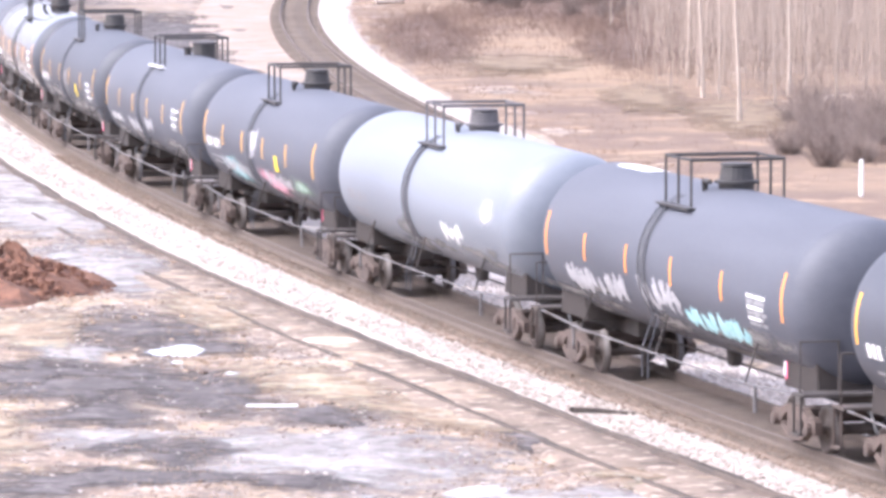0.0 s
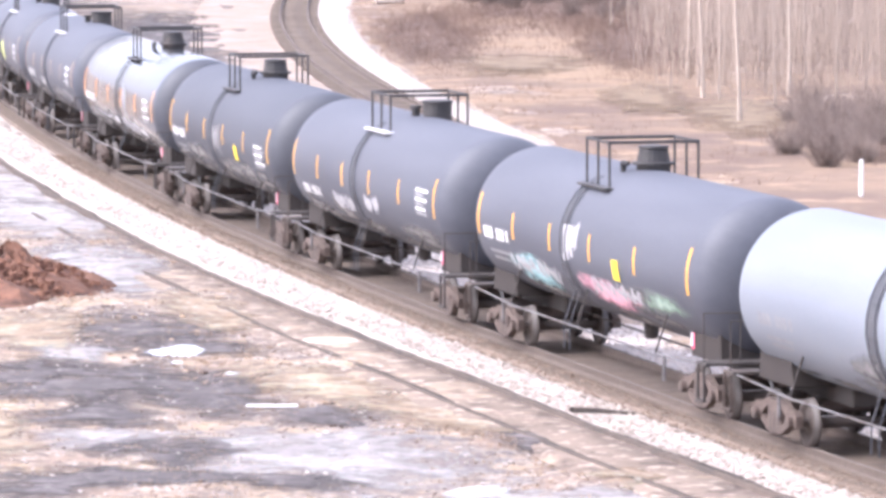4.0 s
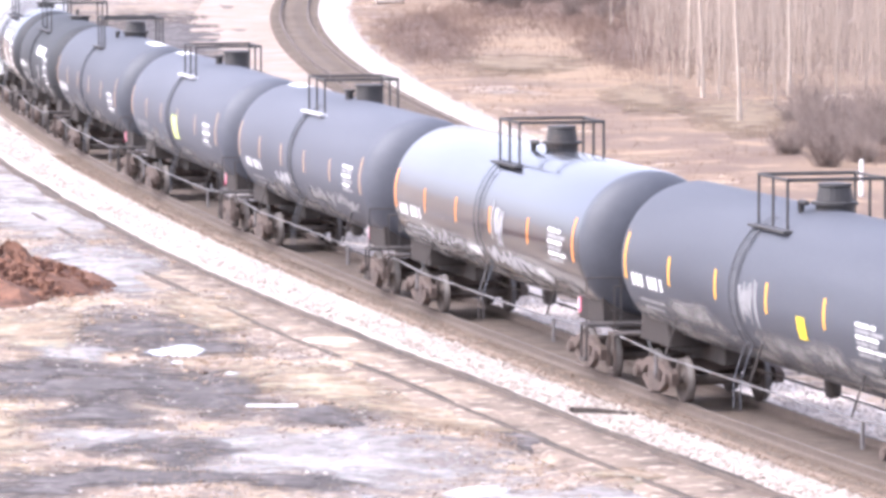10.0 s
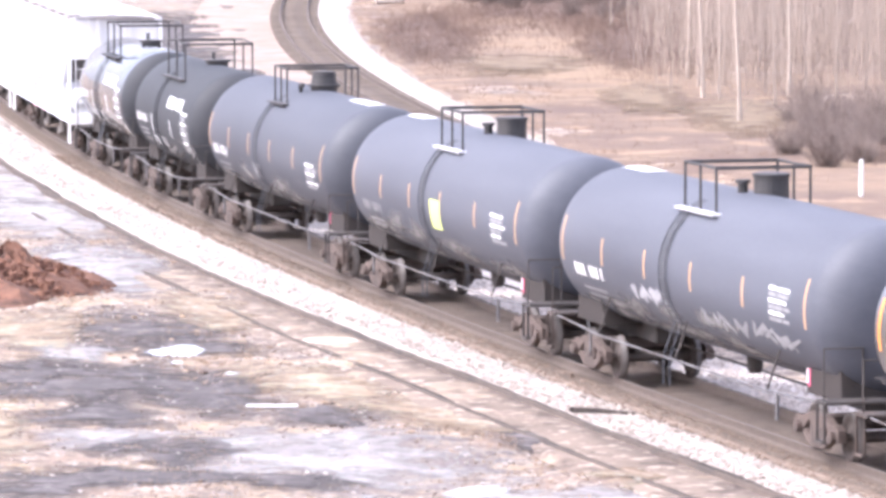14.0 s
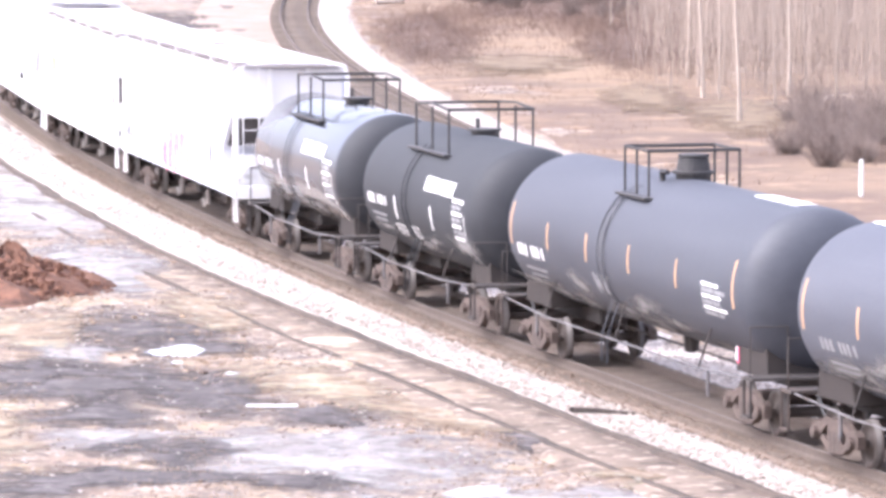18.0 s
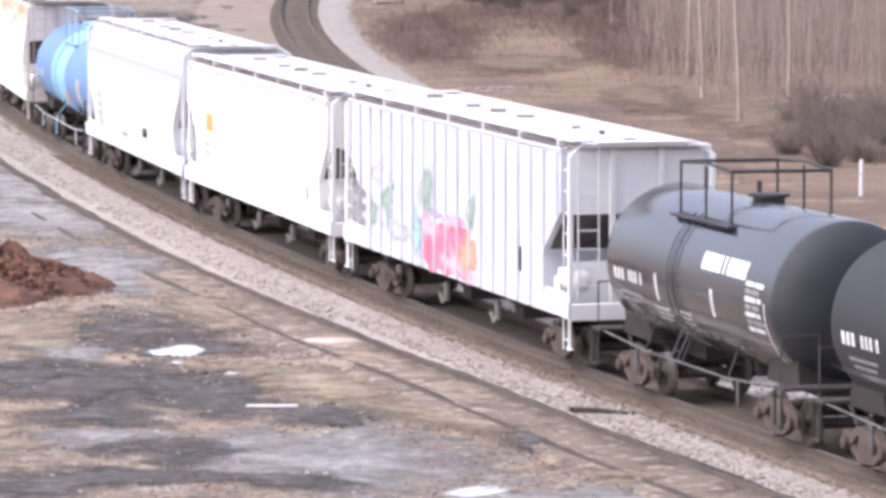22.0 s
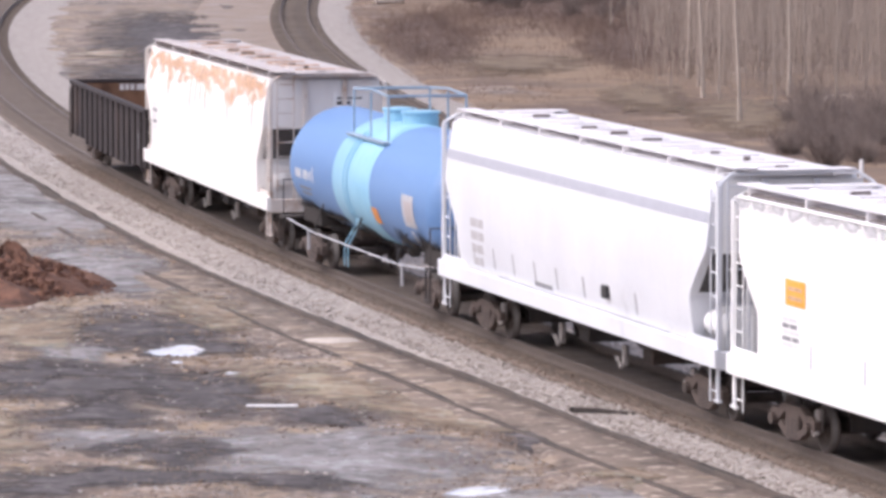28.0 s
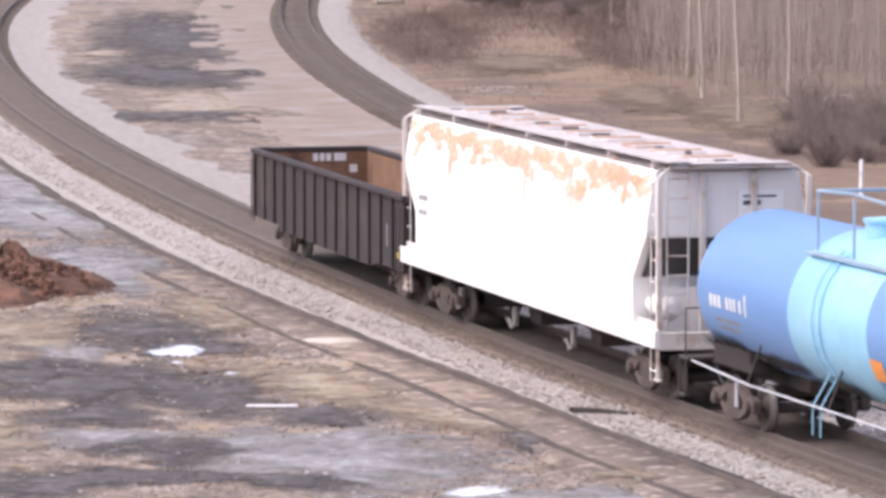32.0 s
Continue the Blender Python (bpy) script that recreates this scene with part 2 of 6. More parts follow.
TANK_STRETCH = (0.25, 1, 1.6)
M = {
    "tank_grey": material("tank_grey", (0.062, 0.067, 0.084), (0.098, 0.105, 0.127), 0.62, scale=0.8, stretch=TANK_STRETCH, bump=0.03, spot=(0.118, 0.118, 0.126), spot_at=0.72),
    "tank_dark": material("tank_dark", (0.047, 0.051, 0.064), (0.077, 0.083, 0.1), 0.6, scale=0.8, stretch=TANK_STRETCH, bump=0.03, spot=(0.1, 0.1, 0.107), spot_at=0.74),
    "tank_black": glossy(material("tank_black", (0.014, 0.016, 0.024), (0.028, 0.032, 0.043), 0.4, scale=0.8, stretch=TANK_STRETCH, bump=0.006, coat=1.0), 1.75, 0.09),
    "tank_gloss": glossy(material("tank_gloss", (0.012, 0.014, 0.02), (0.026, 0.029, 0.038), 0.3, scale=0.8, stretch=TANK_STRETCH, bump=0.004, coat=1.0), 1.95, 0.1),
    "tank_white": material("tank_white", (0.155, 0.174, 0.206), (0.207, 0.228, 0.262), 0.5, scale=0.8, stretch=TANK_STRETCH, bump=0.03, spot=(0.14, 0.15, 0.165), spot_at=0.7),
    "tank_blue": material("tank_blue", (0.13, 0.25, 0.49), (0.18, 0.31, 0.55), 0.5, scale=0.8, stretch=TANK_STRETCH, bump=0.02, spot=(0.16, 0.25, 0.42), spot_at=0.7),
    "pale_blue": material("pale_blue", (0.25, 0.5, 0.68), (0.34, 0.6, 0.76), 0.45, scale=1.5, bump=0.03),
    "dark_steel": material("dark_steel", (0.03, 0.029, 0.03), (0.06, 0.057, 0.056), 0.6, scale=3.0, bump=0.1, spot=(0.1, 0.07, 0.055), spot_at=0.66),
    "frame_steel": material("frame_steel", (0.034, 0.029, 0.027), (0.07, 0.061, 0.056), 0.75, scale=3.0, bump=0.15, spot=(0.085, 0.062, 0.05), spot_at=0.62),
    "saddle_steel": material("saddle_steel", (0.02, 0.016, 0.015), (0.042, 0.034, 0.03), 0.8, scale=2.0, bump=0.1, spot=(0.06, 0.045, 0.037), spot_at=0.64),
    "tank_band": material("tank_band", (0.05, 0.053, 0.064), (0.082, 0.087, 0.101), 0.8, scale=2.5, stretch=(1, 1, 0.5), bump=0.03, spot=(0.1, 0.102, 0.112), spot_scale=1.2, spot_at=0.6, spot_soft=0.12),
    "rust_steel": material("rust_steel", (0.07, 0.052, 0.045), (0.142, 0.108, 0.092), 0.85, scale=4.0, bump=0.3, spot=(0.04, 0.033, 0.03), spot_at=0.58),
    "bare_pipe": material("bare_pipe", (0.095, 0.09, 0.092), (0.17, 0.162, 0.163), 0.55, scale=4.0, bump=0.05, spot=(0.07, 0.055, 0.048), spot_scale=1.5, spot_at=0.58),
    "wheel_steel": material("wheel_steel", (0.05, 0.04, 0.036), (0.095, 0.076, 0.066), 0.7, scale=4.0, bump=0.1),
    "wheel_rim": material("wheel_rim", (0.08, 0.07, 0.066), (0.15, 0.138, 0.13), 0.6, 0.3, scale=4.0, bump=0.02),
    "yellow": material("yellow_tape", (0.74, 0.37, 0.05), (0.84, 0.46, 0.07), 0.5, scale=5.0, bump=0.02),
    "orange": material("orange_tape", (0.75, 0.27, 0.05), (0.85, 0.35, 0.08), 0.5, scale=5.0, bump=0.02),
    "sign_yellow": material("sign_yellow", (0.8, 0.58, 0.02), (0.9, 0.68, 0.04), 0.5, scale=5.0, bump=0.02),
    "lime": material("sign_lime", (0.6, 0.7, 0.2), (0.7, 0.78, 0.3), 0.5, scale=5.0, bump=0.02),
    "white_paint": material("white_paint", (0.6, 0.6, 0.6), (0.78, 0.78, 0.78), 0.6, scale=5.0, bump=0.03),
    "pale_stripe": material("pale_stripe", (0.4, 0.41, 0.46), (0.48, 0.49, 0.54), 0.6, scale=2.0, bump=0.03),
    "pale_plate": material("pale_plate", (0.4, 0.4, 0.42), (0.55, 0.55, 0.57), 0.5, scale=4.0, bump=0.05),
    "grey_paint": material("grey_paint", (0.2, 0.2, 0.21), (0.32, 0.32, 0.33), 0.7, scale=5.0, bump=0.03),
    "black_paint": material("black_paint", (0.03, 0.03, 0.03), (0.06, 0.06, 0.06), 0.6, scale=5.0, bump=0.03),
    "spray_cyan": material("spray_cyan", (0.22, 0.5, 0.55), (0.5, 0.72, 0.74), 0.7, scale=3.0, bump=0.02),
    "spray_red": material("spray_red", (0.85, 0.08, 0.2), (0.9, 0.25, 0.38), 0.7, scale=2.0, bump=0.02),
    "spray_white": material("spray_white", (0.27, 0.27, 0.29), (0.48, 0.48, 0.5), 0.7, scale=3.0, bump=0.02),
    "soft_grime": soft_material("soft_grime", (0.17, 0.165, 0.165), (0.3, 0.292, 0.288), 2.4, 0.85, 1.8),
    "soft_rust": soft_material("soft_rust", (0.66, 0.39, 0.22), (0.82, 0.62, 0.46), 2.6, 0.75, 2.2),
    "soft_cyan": soft_material("soft_cyan", (0.25, 0.5, 0.55), (0.5, 0.7, 0.72), 2.5, 0.8, 1.6),
    "soft_pink": soft_material("soft_pink", (0.8, 0.36, 0.47), (0.88, 0.56, 0.64), 2.5, 0.8, 1.6),
    "soft_red": soft_material("soft_red", (0.88, 0.1, 0.22), (0.9, 0.26, 0.38), 2.0, 0.6, 1.2),
    "soft_green": soft_material("soft_green", (0.22, 0.34, 0.26), (0.42, 0.52, 0.44), 3.0, 0.95, 1.8),
    "soft_orange": soft_material("soft_orange", (0.85, 0.28, 0.16), (0.9, 0.45, 0.32), 2.2, 0.7, 1.4),
    "soft_white": soft_material("soft_white", (0.5, 0.5, 0.51), (0.72, 0.72, 0.74), 3.0, 0.8, 1.6),
    "hopper_grey": material("hopper_grey", (0.56, 0.58, 0.635), (0.67, 0.69, 0.745), 0.6, scale=1.0, stretch=(1, 1, 0.5), bump=0.04, spot=(0.5, 0.51, 0.54), spot_at=0.72),
    "hopper_white": material("hopper_white", (0.82, 0.815, 0.805), (0.9, 0.895, 0.885), 0.55, scale=1.0, stretch=(1, 1, 0.4), bump=0.03, spot=(0.72, 0.71, 0.69), spot_at=0.74),
    "hopper_pale": material("hopper_pale", (0.66, 0.675, 0.71), (0.77, 0.785, 0.815), 0.5, scale=0.8, stretch=(0.6, 1, 0.5), bump=0.03, spot=(0.54, 0.55, 0.575), spot_at=0.7),
    "hopper_rusty": material("hopper_rusty", (0.77, 0.74, 0.71), (0.87, 0.85, 0.825), 0.6, scale=1.2, stretch=(1, 1, 0.45), bump=0.05),
    "rust_streak": material("rust_streak", (0.5, 0.27, 0.14), (0.68, 0.48, 0.33), 0.85, scale=2.0, stretch=(2, 1, 0.5), bump=0.1),
    "grey_end": material("grey_end", (0.45, 0.44, 0.45), (0.57, 0.56, 0.57), 0.65, scale=2.0, bump=0.05, spot=(0.36, 0.28, 0.23), spot_at=0.7),
    "outlet_grey": material("outlet_grey", (0.2, 0.18, 0.17), (0.36, 0.33, 0.31), 0.8, scale=4.0, bump=0.1),
    "faded_tape": material("faded_tape", (0.4, 0.25, 0.15), (0.52, 0.35, 0.22), 0.6, scale=5.0, bump=0.02),
    "roof_grey": material("roof_grey", (0.66, 0.635, 0.635), (0.8, 0.775, 0.775), 0.6, scale=2.0, bump=0.05, spot=(0.42, 0.35, 0.32), spot_at=0.69),
    "gondola_brown": material("gondola_brown", (0.026, 0.02, 0.021), (0.05, 0.039, 0.038), 0.8, scale=1.5, stretch=(1, 1, 0.4), bump=0.12, spot=(0.085, 0.06, 0.05), spot_at=0.66),
    "gondola_rust": material("gondola_rust", (0.16, 0.085, 0.05), (0.26, 0.15, 0.09), 0.9, scale=1.5, bump=0.2, spot=(0.1, 0.055, 0.035), spot_at=0.58),
    "tank_flat": material("tank_flat_black", (0.022, 0.024, 0.029), (0.038, 0.041, 0.047), 0.7, scale=0.8, stretch=TANK_STRETCH, bump=0.03, spot=(0.055, 0.055, 0.06), spot_at=0.72),
    "soft_shade": soft_material("soft_shade", (0.02, 0.019, 0.02), (0.05, 0.045, 0.043), 1.6, 0.8, 1.6),
    "dull_blue": material("dull_blue", (0.24, 0.33, 0.43), (0.34, 0.43, 0.52), 0.6, scale=3.0, bump=0.05, spot=(0.3, 0.26, 0.24), spot_at=0.7),
    "gutter_shade_brown": material("gutter_shade_brown", (0.09, 0.076, 0.072), (0.2, 0.168, 0.155), 0.9, scale=2.0, bump=0.1),
    "hatch_shade_brown": material("hatch_shade_brown", (0.11, 0.09, 0.085), (0.24, 0.2, 0.185), 0.85, scale=3.0, bump=0.1),
    "bark_tan": material("bark_tan", (0.29, 0.24, 0.2), (0.39, 0.33, 0.278), 0.9, scale=1.0, grain=9.0, bump=0.4, stretch=(1, 1, 0.3), spot=(0.25, 0.2, 0.17), spot_scale=1.5, spot_at=0.6),
    "sapling": island_material("sapling", (0.29, 0.238, 0.198), (0.37, 0.308, 0.258)),
    "meadow": crumbs(material("meadow_soil", (0.128, 0.086, 0.06), (0.195, 0.136, 0.097), 0.95, scale=0.25, grain=1.5, bump=0.5, bump_scale=3.0, spot=(0.115, 0.08, 0.062), spot_scale=0.11, spot_at=0.56, spot_soft=0.12, world_space=True),
                     ((0.06, 6.0, 0.46, 0.6, (0.255, 0.18, 0.112)), (0.13, 7.0, 0.5, 0.62, (0.115, 0.076, 0.056)), (0.5, 8.0, 0.54, 0.64, (0.29, 0.21, 0.135))), 0.75),
    "ballast_lightened": material("ballast_lightened", (0.4, 0.35, 0.315), (0.72, 0.655, 0.6), 0.9, scale=3.0, grain=9.0, bump=1.0, bump_scale=8.0, spot=(0.28, 0.235, 0.205), spot_scale=2.6, spot_at=0.63, world_space=True),
    "clods_dark": island_material("clods_dark", (0.06, 0.045, 0.038), (0.17, 0.125, 0.1)),
    "rusty_post": material("rusty_post", (0.58, 0.52, 0.47), (0.74, 0.69, 0.64), 0.75, scale=2.0, bump=0.08, spot=(0.42, 0.29, 0.2), spot_scale=1.4, spot_at=0.6),
    "rail_grey": material("rail_grey", (0.07, 0.066, 0.07), (0.13, 0.124, 0.128), 0.6, scale=3.0, bump=0.05),
    "soft_grey": soft_material("soft_grey", (0.52, 0.52, 0.54), (0.64, 0.64, 0.66), 2.2, 0.75, 1.8),
    "soft_violet": soft_material("soft_violet", (0.34, 0.24, 0.5), (0.52, 0.42, 0.66), 3.0, 0.8, 1.5),
    "stones_lightened": island_material("stones_lightened", (0.4, 0.35, 0.31), (0.78, 0.71, 0.65)),
    "worn_panel": material("worn_panel", (0.4, 0.36, 0.36), (0.52, 0.47, 0.465), 0.6, scale=4.0, bump=0.04),
    "rib_shade_grey": material("rib_shade_grey", (0.47, 0.485, 0.53), (0.57, 0.585, 0.63), 0.6, scale=2.0, stretch=(1, 1, 0.5), bump=0.04),
    "recess_shade": material("recess_shade", (0.06, 0.056, 0.056), (0.13, 0.12, 0.118), 0.85, scale=1.5, bump=0.1, spot=(0.17, 0.14, 0.12), spot_at=0.66),
    "roof_worn": material("roof_worn", (0.4, 0.355, 0.34), (0.62, 0.57, 0.55), 0.7, scale=1.6, bump=0.06, spot=(0.4, 0.28, 0.21), spot_at=0.62),
    "rut": material("rut", (0.052, 0.04, 0.032), (0.11, 0.085, 0.069), 0.95, scale=1.2, grain=6.0, bump=0.5, bump_scale=5.0, spot=(0.06, 0.05, 0.043), spot_scale=1.5, spot_at=0.58, world_space=True),
    "siding_soil": crumbs(material("siding_soil", (0.142, 0.108, 0.083), (0.235, 0.185, 0.146), 0.95, scale=0.6, grain=7.0, bump=0.8, bump_scale=4.0, world_space=True),
                          ((0.5, 8.0, 0.53, 0.63, (0.33, 0.255, 0.185)), (1.1, 8.0, 0.54, 0.63, (0.085, 0.064, 0.052)), (2.4, 8.0, 0.54, 0.62, (0.42, 0.35, 0.285)))),
    "ground": soil_material(),
    "cinders": spread_material("cinders", (0.05, 0.043, 0.042), (0.105, 0.092, 0.09)),
    "pale_gravel": spread_material("pale_gravel", (0.205, 0.187, 0.183), (0.305, 0.282, 0.277)),
    "sand": spread_material("sand", (0.27, 0.2, 0.145), (0.37, 0.285, 0.215)),
    "spilt_sand": material("spilt_sand", (0.44, 0.38, 0.32), (0.6, 0.53, 0.46), 0.95, scale=2.0, grain=8.0, bump=0.5, bump_scale=6.0, world_space=True),
    "scrub_earth": spread_material("scrub_earth", (0.1, 0.067, 0.052), (0.15, 0.104, 0.081), 0.25),
    "meadow_straw": spread_material("meadow_straw", (0.15, 0.109, 0.071), (0.19, 0.139, 0.092), 0.15),
    "straw": spread_material("straw", (0.2, 0.146, 0.1), (0.31, 0.236, 0.166)),
    "ballast_white": material("ballast_white", (0.25, 0.213, 0.186), (0.47, 0.424, 0.382), 0.9, scale=3.0, grain=9.0, bump=1.0, bump_scale=8.0, spot=(0.17, 0.145, 0.125), spot_scale=2.2, spot_at=0.64, world_space=True),
    "sandy_verge": material("sandy_verge", (0.2, 0.15, 0.115), (0.3, 0.238, 0.19), 0.95, scale=0.5, grain=7.0, bump=0.6, bump_scale=5.0, spot=(0.3, 0.265, 0.245), spot_scale=0.4, spot_at=0.58, spot_soft=0.1, world_space=True),
    "ballast_brown": material("ballast_brown", (0.088, 0.066, 0.05), (0.165, 0.129, 0.1), 0.95, scale=2.0, grain=14.0, bump=0.7, bump_scale=12.0, spot=(0.08, 0.062, 0.048), spot_scale=3.0, spot_at=0.64, world_space=True),
    "ballast_tan": material("ballast_tan", (0.17, 0.13, 0.1), (0.29, 0.23, 0.18), 0.95, scale=2.0, grain=12.0, bump=0.8, bump_scale=10.0, spot=(0.1, 0.078, 0.06), spot_scale=2.5, spot_at=0.62, world_space=True),
    "ballast_dark": material("ballast_dark", (0.062, 0.05, 0.045), (0.11, 0.09, 0.081), 0.95, scale=3.0, grain=16.0, bump=0.9, bump_scale=12.0, world_space=True),
    "rail_side": material("rail_side", (0.085, 0.066, 0.055), (0.145, 0.115, 0.096), 0.8, scale=6.0, bump=0.2),
    "rail_head": material("rail_head", (0.13, 0.108, 0.095), (0.2, 0.172, 0.152), 0.65, 0.2, scale=6.0, bump=0.02),
    "tie_wood": piece_material("tie_wood", (0.095, 0.073, 0.056), (0.17, 0.135, 0.105)),
    "red_earth": material("red_earth", (0.055, 0.025, 0.016), (0.2, 0.098, 0.06), 0.95, scale=1.6, grain=7.0, bump=1.0, bump_scale=4.0, spot=(0.035, 0.018, 0.013), spot_scale=2.2, spot_at=0.6),
    # the white of the reflected sky is put into the puddle's base colour
    "puddle": material("puddle_sky_gleam", (0.58, 0.6, 0.64), (0.78, 0.8, 0.83), 0.15, scale=1.6, bump=0.03, bump_scale=3.0, spot=(0.16, 0.17, 0.21), spot_scale=2.2, spot_at=0.62),
    "plank": material("pale_plank", (0.72, 0.7, 0.69), (0.85, 0.83, 0.82), 0.6, scale=2.0, bump=0.1),
    "old_wood": material("old_wood", (0.025, 0.02, 0.018), (0.06, 0.048, 0.04), 0.9, scale=5.0, bump=0.3),
    "bark_pale": material("bark_pale", (0.38, 0.32, 0.265), (0.5, 0.43, 0.36), 0.9, scale=1.0, grain=9.0, bump=0.4, stretch=(1, 1, 0.3), spot=(0.3, 0.24, 0.2), spot_scale=1.5, spot_at=0.6),
    "bark_grey": material("bark_grey", (0.3, 0.25, 0.208), (0.4, 0.338, 0.285), 0.9, scale=2.0, grain=14.0, bump=0.3, stretch=(1, 1, 0.3)),
    "shrub_twig": island_material("shrub_twig", (0.155, 0.122, 0.105), (0.24, 0.195, 0.168)),
    "meadow_grass": island_material("meadow_grass", (0.2, 0.142, 0.102), (0.29, 0.212, 0.152)),
    "twig": island_material("twig", (0.27, 0.215, 0.18), (0.41, 0.34, 0.285)),
    "brush": island_material("brush", (0.15, 0.104, 0.082), (0.22, 0.155, 0.123)),
    "dry_grass": island_material("dry_grass", (0.25, 0.18, 0.125), (0.38, 0.285, 0.2)),
    "stones_pale": island_material("stones_pale", (0.25, 0.212, 0.184), (0.53, 0.482, 0.435)),
    "clods_red": island_material("clods_red", (0.09, 0.04, 0.026), (0.26, 0.135, 0.085)),
    "stones_brown": island_material("stones_brown", (0.15, 0.11, 0.085), (0.28, 0.22, 0.17)),
}


# ------------------------------------------------------------------ mesh helpers
def part(name, bm, mat, parent, label="", smooth=False):
    """Links a bmesh, or a finished mesh, as one mesh object under a thing or a part."""
    if isinstance(bm, bpy.types.Mesh):
        me = bm
    else:
        me = bpy.data.meshes.new(name)
        bm.to_mesh(me)
        bm.free()
    if mat and not me.materials:
        me.materials.append(M[mat])
    if smooth:
        for p in me.polygons:
            p.use_smooth = True
    ob = new(name, me)
    if parent:
        ob.parent = parent
    if label:
        ob["label"] = label
    return ob


def from_lists(name, verts, faces, mat, smooth=False):
    me = bpy.data.meshes.new(name)
    me.from_pydata(verts, [], faces)
    me.materials.append(M[mat])
    if smooth:
        for p in me.polygons:
            p.use_smooth = True
    me.update()
    return me


def box(bm, x0, x1, y0, y1, z0, z1, bevel=0.0):
    vs = [bm.verts.new((x, y, z)) for x in (x0, x1) for y in (y0, y1) for z in (z0, z1)]
    fs = [bm.faces.new([vs[i] for i in q]) for q in ((0, 1, 3, 2), (4, 6, 7, 5), (0, 4, 5, 1), (2, 3, 7, 6), (0, 2, 6, 4), (1, 5, 7, 3))]
    if bevel:
        bmesh.ops.bevel(bm, geom=list({e for f in fs for e in f.edges}), offset=bevel, segments=1, affect="EDGES")
    return bm


def boxed(*a, **k):
    return box(bmesh.new(), *a, **k)


def rod(bm, p, q, r, seg=8):
    """A round bar from p to q."""
    p, q = Vector(p), Vector(q)
    way = (q - p).normalized()
    side = way.orthogonal().normalized()
    up = way.cross(side)
    rings = [[bm.verts.new(c + r * (math.cos(a) * side + math.sin(a) * up)) for a in (2 * math.pi * i / seg for i in range(seg))] for c in (p, q)]
    for i in range(seg):
        j = (i + 1) % seg
        bm.faces.new((rings[0][i], rings[0][j], rings[1][j], rings[1][i]))
    bm.faces.new(rings[0][::-1])
    bm.faces.new(rings[1])
    return bm


def rods(points, r, seg=8):
    """A bent bar through the points, in one piece; a bar that comes back to its start is closed."""
    pts = [Vector(p) for p in points]
    ring = len(pts) > 3 and (pts[0] - pts[-1]).length < 1e-6
    if ring:
        pts = pts[:-1]
    n = len(pts)
    bm = bmesh.new()
    loops, side = [], None
    for i, p in enumerate(pts):
        before = (p - pts[i - 1]).normalized() if i or ring else None
        after = (pts[(i + 1) % n] - p).normalized() if i < n - 1 or ring else None
        if before is None:
            way, wide = after, 1.0
        elif after is None:
            way, wide = before, 1.0
        else:
            way = (before + after).normalized()
            wide = min(1.6, 1 / max(0.5, way.dot(before)))
        side = way.orthogonal().normalized() if side is None else (side - way * side.dot(way)).normalized()
        up = way.cross(side)
        loops.append([bm.verts.new(p + r * wide * (math.cos(a) * side + math.sin(a) * up)) for a in (2 * math.pi * k / seg for k in range(seg))])
    for i in range(n if ring else n - 1):
        u, v = loops[i], loops[(i + 1) % n]
        for k in range(seg):
            j = (k + 1) % seg
            bm.faces.new((u[k], u[j], v[j], v[k]))
    if not ring:
        bm.faces.new(loops[0][::-1])
        bm.faces.new(loops[-1])
    return bm


def lathe(profile, seg=48, axis="x", centre=(0, 0, 0)):
    """A body of revolution: rows of (along, radius)."""
    bm = bmesh.new()
    rings = []
    for a, r in profile:
        ring = []
        for i in range(seg):
            w = 2 * math.pi * i / seg
            u, v = r * math.cos(w), r * math.sin(w)
            p = {"x": (a, u, v), "y": (u, a, v), "z": (u, v, a)}[axis]
            ring.append(bm.verts.new(Vector(p) + Vector(centre)))
        rings.append(ring)
    for r0, r1 in zip(rings, rings[1:]):
        for i in range(seg):
            j = (i + 1) % seg
            bm.faces.new((r0[i], r0[j], r1[j], r1[i]))
    bm.faces.new(rings[0][::-1])
    bm.faces.new(rings[-1])
    bmesh.ops.recalc_face_normals(bm, faces=bm.faces)
    return bm


def prism(outline, y0, y1, bevel=0.0):
    """A plate with an outline in x and z, between y0 and y1."""
    bm = bmesh.new()
    a = [bm.verts.new((x, y0, z)) for x, z in outline]
    b = [bm.verts.new((x, y1, z)) for x, z in outline]
    n = len(a)
    bm.faces.new(a)
    bm.faces.new(b[::-1])
    for i in range(n):
        j = (i + 1) % n
        bm.faces.new((a[i], b[i], b[j], a[j]))
    bmesh.ops.recalc_face_normals(bm, faces=bm.faces)
    if bevel:
        bmesh.ops.bevel(bm, geom=list(bm.edges), offset=bevel, segments=1, affect="EDGES")
    return bm


def empty(name, m=None):
    ob = new(name)
    ob.empty_display_size = 0.5
    if m is not None:
        ob.matrix_basis = m
    return ob


# ------------------------------------------------------------------ the two tracks: arcs of circles
class Arc:
    def __init__(self, x, y, heading, radius):
        self.heading, self.radius = heading, radius
        self.cx, self.cy = x - radius * math.sin(heading), y + radius * math.cos(heading)

    def at(self, s, l=0.0, z=0.0):
        """s metres along the track, l metres to the left of its middle, z over the rail's top."""
        h = self.heading + s / self.radius
        r = self.radius - l
        return Vector((self.cx + r * math.sin(h), self.cy - r * math.cos(h), z))

    def turn(self, s):
        return self.heading + s / self.radius

    def side(self, x, y):
        return self.radius - np.hypot(x - self.cx, y - self.cy)


MAIN = Arc(1.6055, 111.06, -1.322597, 903.41)
